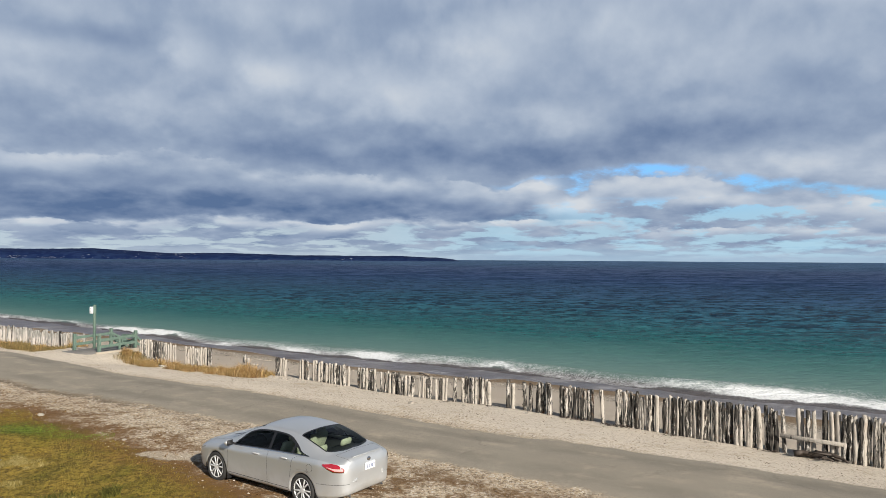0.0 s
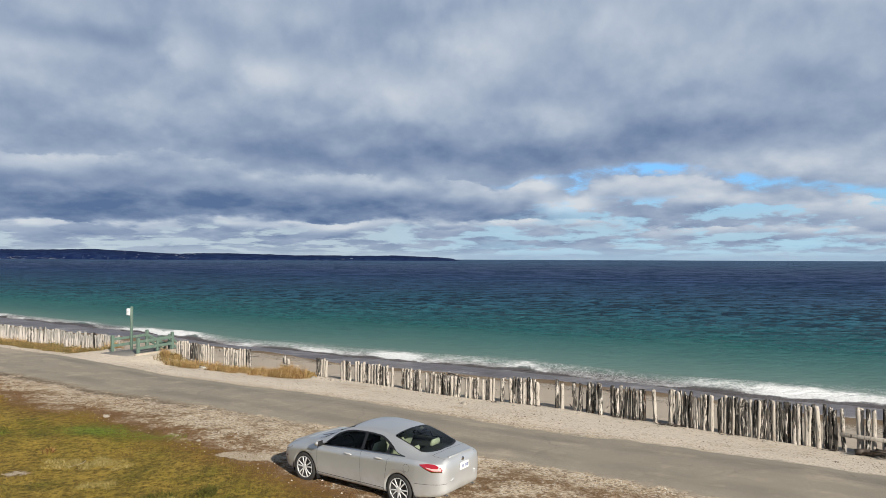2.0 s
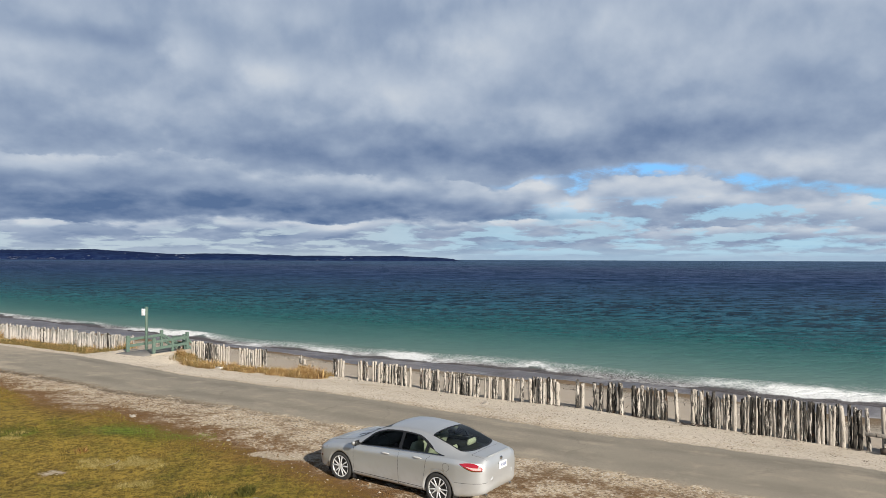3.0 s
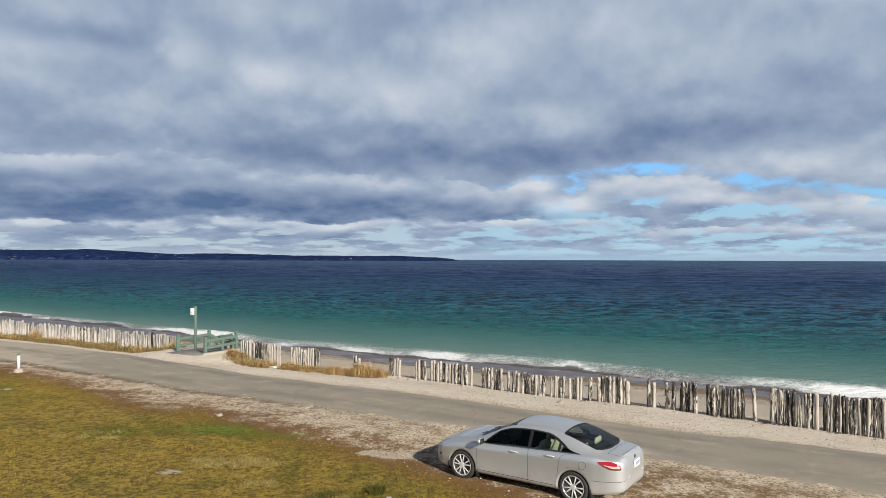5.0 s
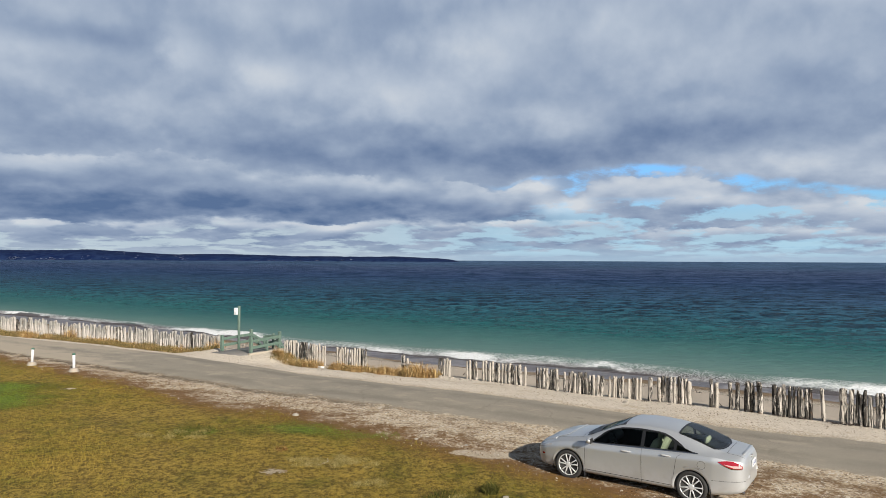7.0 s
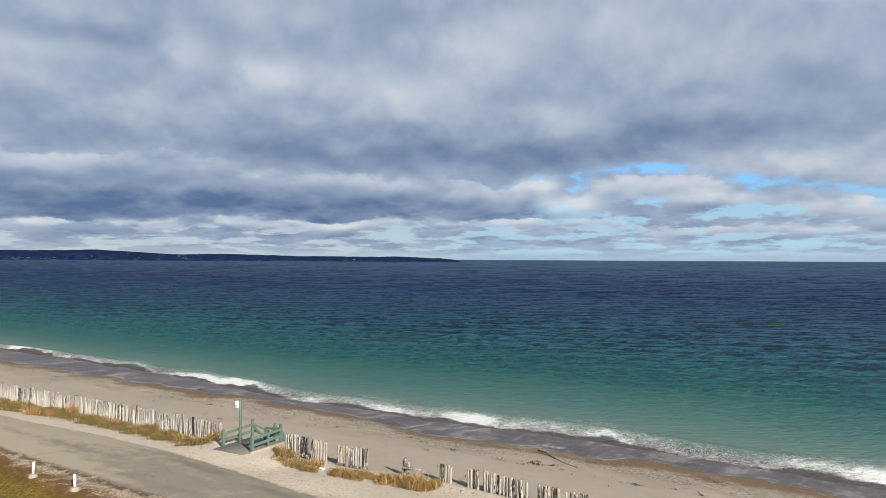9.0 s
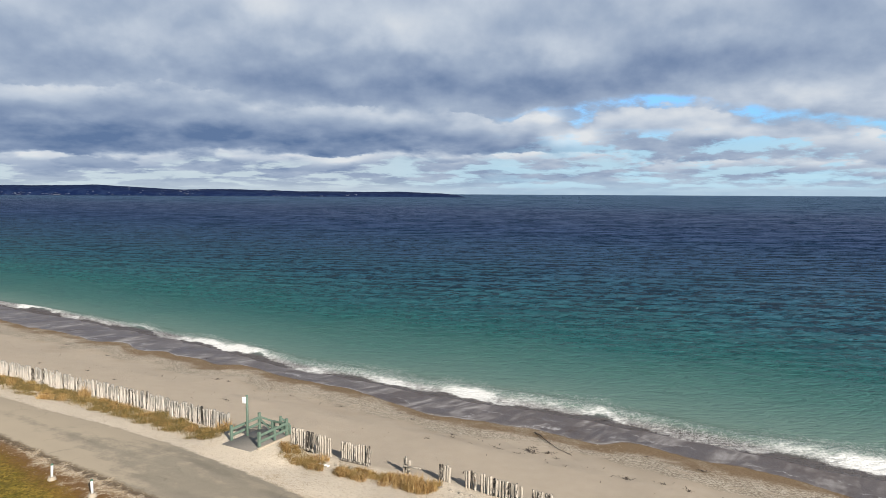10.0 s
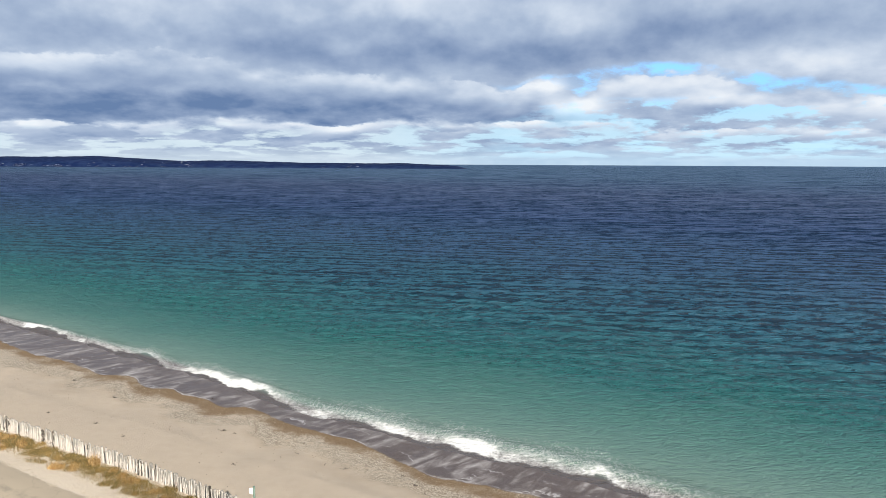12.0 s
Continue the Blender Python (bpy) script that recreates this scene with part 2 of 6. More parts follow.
def curve(*points):
    """A smooth line over the plan, y from x, that runs on straight at both ends."""
    xs, ys = np.array(points, float).T
    (a, b), (c, d) = (points[0], points[1]), (points[-2], points[-1])
    xs = np.r_[xs[0] - 8000, xs, xs[-1] + 8000]
    ys = np.r_[ys[0] + 8000 * 0.60, ys, ys[-1] - 8000 * 0.66]

    def at(x):
        x = np.asarray(x, float)
        return sum(np.interp(x + o, xs, ys) for o in (-1.5, -0.75, 0, 0.75, 1.5)) / 5

    return at


fence_line = curve((-70, 71), (-46, 57.6), (-36.4, 52.6), (-31, 49.7), (-25.8, 46.4), (-21.3, 43.6), (-17.2, 41.3), (-12.3, 38.6), (-8, 36.6), (-1.5, 31.75), (1.7, 30.1), (3.8, 28.9), (5.6, 27.2), (12, 22.2), (20, 16))
road_far = curve((-46, 53.6), (-40, 49.5), (-34.9, 46.3), (-28.7, 43.1), (-24.2, 40.4), (-17.9, 35.7), (-14.7, 33.1), (-9.5, 29.9), (-6.5, 28.3), (-2.9, 25.6), (0.1, 23.6), (4.5, 21.3), (7.3, 19.9), (9.8, 18.3), (16, 14))
road_near = curve((-35, 41.6), (-30, 38.2), (-26, 35.6), (-22.2, 33.2), (-19, 31.4), (-15.5, 29), (-12, 27.2), (-9.4, 25.6), (-5.9, 23.4), (-1.8, 20.8), (0, 19.6), (2.5, 18), (10, 13.1))
lawn_edge = curve((-33.8, 40), (-29, 36), (-26.7, 34.2), (-22.6, 31.3), (-19, 28.6), (-16.3, 26.2), (-12.9, 24.7), (-10.4, 22.6), (-7.6, 20.2), (-6.2, 19.2), (-4.5, 17.2), (-3, 15.4), (2, 11))
wet_edge = curve((-67, 91.9), (-51.6, 81), (-41.3, 75.4), (-30, 68.7), (-23.3, 64.4), (-17.4, 60.3), (-12.1, 55.9), (-7.6, 53.2), (-1.6, 49.8), (2.4, 48.3), (7.1, 45.4), (11.6, 42.6), (15, 39.8))
surf_in = curve((-75, 105), (-59, 95), (-41, 83), (-32, 76), (-21, 67.3), (-12.7, 62.6), (-7.5, 59.6), (-0.6, 56), (4.2, 53), (10.3, 48.9), (14.6, 45.6), (19.3, 43.2))
surf_out = curve((-77, 108), (-61, 99.5), (-43, 88), (-34, 81.5), (-22, 72.4), (-13, 67.3), (-4.9, 62.8), (2.4, 58.8), (6, 56), (11.4, 52), (16.6, 49), (21.5, 46.4))
LEAN = 0.845
PROFILE_V = [-5000, -300, -60, -25, -12, -5.5, -4, -2.7, -1, 0, 1.2, 5, 8]
PROFILE_Z = [30, 6, 0.7, 0.15, 0.08, 0.06, -0.06, -0.32, -0.54, -0.65, -0.82, -1.15, -1.55]


def smooth(x, a, b):
    t = np.clip((np.asarray(x, float) - a) / (b - a), 0, 1)
    return t * t * (3 - 2 * t)


def wobble(x, y, size, seed=0.0):
    """A cheap, smooth, uneven field between about -1 and 1."""
    x, y = np.asarray(x, float) / size, np.asarray(y, float) / size
    out = 0
    for k, (a, b, p) in enumerate([(1.0, 0.31, 0.0), (-0.42, 1.13, 1.7), (1.61, -1.27, 3.1), (2.3, 1.9, 0.6), (-3.1, 2.2, 5.0), (4.4, 3.7, 2.2)]):
        out = out + np.sin(a * x + b * y + p + seed * (k + 1.3)) / (1 + 0.45 * k)
    return out / 2.2


def land(x, y):
    x, y = np.asarray(x, float), np.asarray(y, float)
    v = (y - fence_line(x)) * LEAN
    z = sum(np.interp(v + o, PROFILE_V, PROFILE_Z) for o in (-0.6, 0, 0.6)) / 3
    # from the dry sand down to the water's edge, and on under the sea
    wet, surf = wet_edge(x), surf_in(x)
    top = fence_line(x) + 7.4 / LEAN
    shelf = np.where(y < wet, np.interp((y - top) / np.maximum(wet - top, 1), [0, 0.45, 0.8, 1], [0, -0.62, -0.98, -1.11]),
                     np.interp((y - wet) / np.maximum(surf - wet, 1), [0, 0.4, 1], [-1.11, -1.27, -1.50]))
    deep = np.maximum((y - surf) * LEAN, 0)
    z = np.where(y > top, z + shelf - np.interp(deep, [0, 6, 25, 100, 9000], [0, 0.45, 2.0, 7, 40]), z)
    near = smooth(v, -60, -20) * (1 - smooth(v, 24, 60))
    z = z + near * (0.03 * wobble(x, y, 2.6) + 0.012 * wobble(x, y, 0.7, 4))
    z = z + 0.09 * wobble(x, y, 3.0, 2) * smooth(v, 6, 10) * (1 - smooth(y - wet, -3, 0.5))
    mound = (1 - smooth(np.hypot(x + 19.4, y - 40.4), 2.2, 4.6)) * (1 - smooth(v, -0.9, -0.2))
    z = z + np.maximum(0.0 - z, 0) * mound
    inside = np.minimum(road_far(x) - y, y - road_near(x)) * LEAN
    z = z + 0.035 * smooth(inside, -0.1, 0.25) + 0.04 * smooth(inside, 0, 1.8)
    return z


def ground_at(x, y):
    return float(land(x, y))


def mesh_object(name, verts, faces, mat, parent=None, smooth_shade=True, attributes=None):
    me = bpy.data.meshes.new(name)
    verts = np.asarray(verts, np.float32)
    faces = np.asarray(faces, np.int32)
    k = faces.shape[1]
    me.vertices.add(len(verts))
    me.vertices.foreach_set("co", verts.ravel())
    me.loops.add(faces.size)
    me.loops.foreach_set("vertex_index", faces.ravel())
    me.polygons.add(len(faces))
    me.polygons.foreach_set("loop_start", np.arange(0, faces.size, k, dtype=np.int32))
    me.polygons.foreach_set("use_smooth", np.full(len(faces), smooth_shade))
    for key, values in (attributes or {}).items():
        me.attributes.new(key, "FLOAT", "POINT").data.foreach_set("value", np.asarray(values, np.float32))
    me.update(calc_edges=True)
    me.materials.append(mat)
    ob = new(name, me)
    ob.parent = parent
    return ob


def part(name, bm, mat, parent=None, label="", shade=True):
    """Links a bmesh as one mesh object under a thing or a part."""
    me = bpy.data.meshes.new(name)
    bm.to_mesh(me)
    bm.free()
    me.materials.append(mat)
    if shade:
        me.polygons.foreach_set("use_smooth", np.ones(len(me.polygons), bool))
    ob = new(name, me)
    ob.parent = parent
    return tagged(ob, label) if label else ob


def empty(name, m, label, category, group="", kind=""):
    ob = new(name)
    ob.matrix_world = m
    ob.empty_display_size = 0.1
    return tagged(ob, label, category, group, kind)


def grid_faces(rows, cols):
    i = np.arange(rows * cols).reshape(rows, cols)
    return np.stack([i[:-1, :-1], i[:-1, 1:], i[1:, 1:], i[1:, :-1]], -1).reshape(-1, 4)


def stretched(lo, hi, step, far, more):
    """Even steps from lo to hi, then growing steps out to -far and far."""
    grow = np.cumsum(step * 1.35 ** np.arange(1, more))
    grow = grow[grow < far]
    return np.r_[-far + lo, (lo - grow)[::-1], np.arange(lo, hi + step / 2, step), hi + grow, far + hi]


# bare gravelly spots and greener patches of the lawn: place and spread
BARE = [(-7.0, 20.25, 0.75, 0.32), (-7.8, 20.55, 0.4, 0.22), (-12.45, 18.8, 0.34, 0.20), (-22.74, 29.06, 0.30, 0.20)]
LUSH = [(-24.6, 26.6, 2.6, 1.9), (-12.3, 23.0, 1.9, 0.75), (-10.3, 22.25, 1.0, 0.46), (-15.5, 22.4, 0.75, 0.42), (-25.8, 29.4, 1.6, 1.2)]


# ---- ground materials ----
def ground_build(n):
    p = n.coords()
    road, lawn, beach, wet, verge = n.attr("road"), n.attr("lawn"), n.attr("beach"), n.attr("wet"), n.attr("verge")
    big, mid, small, grit = n.noise(p, 0.22, 4, 0.6), n.noise(p, 1.1, 5, 0.62), n.noise(p, 6.0, 5, 0.65), n.noise(p, 38.0, 4, 0.7)
    pebble = n.voronoi(p, 26.0, "Color")
    pebble_far = n.voronoi(p, 26.0)
    pebble_tone = n.split(pebble)[0]
    speck = n.split(n.voronoi(p, 17.0, "Color"))[1]
    # gravel of the verge
    gravel = n.mix(n.mul(pebble_tone, 0.75), (0.43, 0.335, 0.22), (0.69, 0.565, 0.41))
    gravel = n.mix(n.step(pebble_tone, 0.86, 0.95), gravel, (0.74, 0.68, 0.58))
    gravel = n.mix(n.step(n.add(n.mul(mid, 0.7), n.mul(small, 0.3)), 0.45, 0.64, 0.0, 0.68), gravel, (0.25, 0.17, 0.102))
    gravel = n.mix(n.mul(n.step(speck, 0.74, 0.80), 0.55), gravel, (0.66, 0.59, 0.49))
    gravel = n.mix(n.mul(n.step(speck, 0.24, 0.16), 0.6), gravel, (0.13, 0.09, 0.058))
    # grass litter and brown leaves along the lawn's edge
    edge_band = n.mul(n.step(verge, 0.1, 1.2), n.step(n.add(n.mul(mid, 0.6), n.mul(small, 0.55), n.step(lawn, -1.8, 0.0, 0.0, 0.12), n.step(n.split(p)[0], -8.0, 0.0, 0.0, 0.07)), 0.56, 0.72))
    gravel = n.mix(n.mul(edge_band, 0.85), gravel, n.mix(small, (0.095, 0.045, 0.013), (0.22, 0.120, 0.040)))
    rust_band = n.step(n.add(lawn, n.mul(n.add(mid, -0.5), 2.4), n.mul(n.add(small, -0.5), 1.2)), -0.95, -0.1)
    gravel = n.mix(n.mul(rust_band, n.step(grit, 0.30, 0.62, 0.9, 0.6)), gravel, n.mix(small, (0.095, 0.045, 0.015), (0.24, 0.125, 0.042)))
    gravel = n.mix(n.mul(n.step(n.add(n.attr("bare"), n.mul(n.add(small, -0.5), 0.8)), 0.25, 0.6), 0.8), gravel, n.mix(pebble_tone, (0.42, 0.35, 0.25), (0.66, 0.58, 0.46)))
    # dry sand
    sand = n.mix(mid, (0.45, 0.38, 0.30), (0.53, 0.455, 0.37))
    sand = n.mix(n.mul(n.step(grit, 0.55, 0.8), 0.22), sand, (0.30, 0.24, 0.18))
    sandy = n.step(n.add(beach, n.mul(n.add(mid, -0.5), 3.0)), -2.4, -0.2)
    soil = n.mix(sandy, gravel, sand)
    # pale blown sand and shell grit between road and palisade
    far_side = n.mul(n.step(verge, -3.2, -4.6), n.step(beach, 0.3, -0.5), n.step(n.add(n.mul(mid, 0.6), n.mul(big, 0.5)), 0.30, 0.58))
    soil = n.mix(n.mul(far_side, 0.85), soil, n.mix(n.add(n.mul(grit, 0.5), n.mul(pebble_tone, 0.5)), (0.56, 0.475, 0.37), (0.94, 0.85, 0.72)))
    soil = n.mix(n.mul(far_side, n.step(speck, 0.16, 0.10), 0.45), soil, (0.26, 0.20, 0.14))
    # shingle strip and damp brown sand towards the water
    shingle = n.mix(n.step(pebble_tone, 0.35, 0.8), (0.27, 0.215, 0.15), (0.52, 0.45, 0.36))
    strip = n.add(wet, n.mul(n.add(n.noise(p, 0.13, 3, 0.5), -0.5), 9.0), n.mul(n.add(big, -0.5), 3.0), n.mul(n.add(mid, -0.5), 1.6))
    bank_on = n.mul(n.step(strip, -5.4, -3.6), n.step(n.add(mid, n.mul(big, 0.8)), 0.66, 0.92))
    soil = n.mix(n.mul(n.step(strip, -7.5, -4.0), n.step(big, 0.36, 0.6), 0.4), soil, (0.32, 0.26, 0.19))
    stone_tone = n.split(n.voronoi(p, 11.0, "Color"))[0]
    banded = n.noise(n.join(n.mul(beach, 1.0), n.mul(n.split(p)[0], 0.12), 0.0), 0.9, 4, 0.6)
    shingle = n.mix(n.step(n.add(n.mul(stone_tone, 0.6), n.mul(pebble_tone, 0.4)), 0.35, 0.75), (0.20, 0.165, 0.12), (0.60, 0.545, 0.46))
    cobbly = n.mul(n.step(strip, -4.8, -3.2), n.step(n.add(n.mul(banded, 0.8), n.mul(mid, 0.4)), 0.48, 0.62))
    soil = n.mix(n.mul(n.math("MAXIMUM", bank_on, cobbly), 0.85), soil, shingle)
    damp = n.step(n.add(wet, n.mul(n.add(n.noise(p, 0.13, 3, 0.5), -0.5), 5.0), n.mul(n.add(big, -0.5), 3.0), n.mul(n.add(mid, -0.5), 1.6)), -2.6, -1.2)
    soil = n.mix(n.mul(damp, n.step(n.noise(p, 0.17, 4, 0.6), 0.36, 0.52, 0.35, 0.92)), soil, n.mix(n.add(n.mul(pebble_tone, 0.4), n.mul(small, 0.5)), (0.135, 0.085, 0.042), (0.25, 0.172, 0.10)))
    soaked = n.step(n.add(wet, n.mul(n.add(mid, -0.5), 0.7)), -0.10, 0.22)
    soil = n.mix(soaked, soil, n.mix(n.add(n.mul(mid, 0.6), n.mul(small, 0.4)), (0.060, 0.043, 0.038), (0.125, 0.098, 0.088)))
    # thin films and streaks of foam left by the backwash
    px_, py_, _ = n.split(p)
    down = n.join(n.mul(n.add(n.mul(px_, 0.80), n.mul(py_, -0.60)), 1.0), n.mul(n.add(n.mul(px_, 0.60), n.mul(py_, 0.80)), 0.22), 0.0)
    streaks = n.noise(down, 0.9, 5, 0.62, 0.6)
    film = n.mul(n.step(streaks, 0.42, 0.74), n.step(n.add(big, n.mul(mid, 0.5)), 0.50, 0.90), soaked, 0.60)
    rim = n.mul(n.step(n.math("ABSOLUTE", n.add(wet, n.mul(n.add(mid, -0.5), 0.7), -0.22)), 0.13, 0.02), n.step(big, 0.48, 0.62), 0.6)
    reach = n.add(wet, n.mul(n.add(big, -0.5), 6.0), n.mul(n.add(mid, -0.5), 1.6), n.mul(n.add(small, -0.5), 0.35))
    arcs = 0.0
    for at_, wide_, keep_ in ((1.0, 0.09, 0.50), (2.6, 0.06, 0.54)):
        arcs = n.math("MAXIMUM", arcs, n.mul(n.step(n.math("ABSOLUTE", n.add(reach, -at_)), wide_, 0.01), n.step(n.noise(p, 0.3 + 0.06 * at_, 3, 0.55), keep_, keep_ + 0.1), 0.75))
        behind = n.math("SUBTRACT", reach, at_)
        arcs = n.math("MAXIMUM", arcs, n.mul(n.step(behind, 0.0, 0.05), n.step(behind, 0.9, 0.05), n.step(n.noise(down, 2.2, 5, 0.68, 0.8), 0.42, 0.70), n.step(n.noise(p, 0.3 + 0.06 * at_, 3, 0.55), keep_ - 0.02, keep_ + 0.12), 0.6))
    soil = n.mix(n.math("MAXIMUM", n.math("MAXIMUM", film, rim), n.mul(arcs, soaked)), soil, (0.66, 0.65, 0.66))
    # asphalt, sanded over and patched
    tar = n.mix(n.noise(n.scaled(p, 0.7, 1.2, 1.0), 0.55, 4, 0.6), (0.25, 0.22, 0.175), (0.37, 0.33, 0.262))
    tar = n.mix(n.mul(n.step(grit, 0.35, 0.70), 0.42), tar, (0.13, 0.115, 0.095))
    lane = n.math("ABSOLUTE", n.add(n.math("ABSOLUTE", n.add(road, n.mul(n.add(mid, -0.5), 0.5), -1.75)), -0.85))
    tar = n.mix(n.mul(n.step(lane, 0.55, 0.05), n.step(n.add(big, n.mul(small, 0.3)), 0.45, 0.75), 0.5), tar, (0.16, 0.145, 0.12))
    along = n.noise(n.join(n.add(n.mul(n.split(p)[0], 0.52), n.mul(n.split(p)[1], 0.85)), n.mul(n.add(n.mul(n.split(p)[0], 0.85), n.mul(n.split(p)[1], -0.52)), 0.28), 0.0), 1.5, 4, 0.6)
    tar = n.mix(n.step(n.add(n.mul(along, 0.45), n.mul(mid, 0.35), n.mul(small, 0.2), n.mul(n.step(n.split(p)[0], -21.0, -30.0), n.step(road, 2.8, 0.2), 0.40)), 0.48, 0.70, 0.0, 0.8), tar, n.mix(grit, (0.36, 0.305, 0.235), (0.52, 0.445, 0.34)))
    crack = n.mul(n.step(n.voronoi(n.shift(p, n.scaled(n.join(mid, small, 0.0), 0.9, 0.9, 0.0)), 0.24, "Distance", "DISTANCE_TO_EDGE"), n.step(small, 0.45, 0.65, 0.006, 0.022), 0.002), n.step(n.add(big, n.mul(mid, 0.35)), 0.62, 0.76))
    tar = n.mix(n.mul(crack, 0.22), tar, (0.07, 0.062, 0.055))
    tar = n.mix(n.mul(n.step(n.noise(n.scaled(p, 0.5, 1.0, 1.0), 0.9, 4, 0.6, 0.6), 0.66, 0.72), n.step(road, 0.3, 1.0), 0.35), tar, (0.10, 0.092, 0.078))
    fray = n.add(road, n.mul(n.add(small, -0.5), 0.45), n.mul(n.add(mid, -0.5), 1.1))
    paved = n.step(fray, -0.12, 0.22)
    soil = n.mix(paved, soil, tar)
    lip = n.mul(n.step(n.math("ABSOLUTE", n.add(fray, 0.1)), 0.40, 0.06), n.step(lawn, -4.6, -1.5), n.step(n.add(n.mul(small, 0.5), n.mul(mid, 0.5)), 0.36, 0.50))
    soil = n.mix(n.mul(lip, 0.85), soil, (0.085, 0.06, 0.038))
    # lawn: worn, half green and half straw
    fibre = n.noise(n.scaled(p, 1.0, 0.6, 1.0), 17.0, 4, 0.72, 0.8)
    straw = n.mix(n.step(n.add(n.mul(small, 0.5), n.mul(fibre, 0.5)), 0.40, 0.62), (0.095, 0.062, 0.007), (0.44, 0.306, 0.055))
    green = n.mix(n.step(n.add(n.mul(small, 0.5), n.mul(fibre, 0.5)), 0.38, 0.64), (0.040, 0.042, 0.003), (0.170, 0.155, 0.010))
    turf = n.mix(n.step(n.add(n.mul(mid, 0.5), n.mul(big, 0.6), n.mul(n.attr("green"), 0.22)), 0.46, 0.80), straw, green)
    turf = n.mix(n.mul(n.step(n.add(n.attr("green"), n.mul(n.add(mid, -0.5), 0.9)), 0.35, 0.95), 0.8), turf, n.mix(n.step(n.add(n.mul(small, 0.5), n.mul(fibre, 0.5)), 0.38, 0.64), (0.065, 0.105, 0.010), (0.190, 0.270, 0.030)))
    turf = n.mix(n.mul(n.step(n.noise(p, 0.5, 4, 0.6), 0.56, 0.70), n.step(n.attr("green"), 0.5, 0.1), 0.5), turf, n.mix(fibre, (0.060, 0.037, 0.010), (0.17, 0.102, 0.028)))
    turf = n.mix(n.mul(n.step(grit, 0.45, 0.75), 0.5), turf, (0.06, 0.05, 0.02))
    rusty = n.mul(n.step(n.add(lawn, n.mul(n.add(mid, -0.5), 1.4)), 1.5, 0.1), 0.8)
    turf = n.mix(rusty, turf, n.mix(small, (0.110, 0.052, 0.013), (0.22, 0.112, 0.030)))
    grown = n.step(n.add(lawn, n.mul(n.add(mid, -0.5), 1.8), n.mul(n.add(small, -0.5), 1.5), n.mul(n.step(n.add(n.attr("bare"), n.mul(n.add(small, -0.5), 2.0)), 0.42, 0.56), -60.0)), -0.25, 0.3)
    color = n.mix(grown, soil, turf)
    shine = n.math("SUBTRACT", 0.92, n.mul(soaked, n.step(streaks, 0.35, 0.7, 0.62, 0.40)))
    rise = n.add(n.mul(grit, 0.35), n.mul(small, 0.8), n.mul(pebble_far, -0.9), n.mul(grown, fibre, 1.6))
    rise = n.mul(rise, n.math("SUBTRACT", 1.0, n.mul(paved, 0.9)), n.math("SUBTRACT", 1.0, n.mul(soaked, 0.85)))
    return dict(color=color, rough=shine, normal=n.bump(rise, 0.8, 0.035), spec=n.add(0.2, n.mul(soaked, 0.02)))


ground_mat = material("shore_ground", build=ground_build)


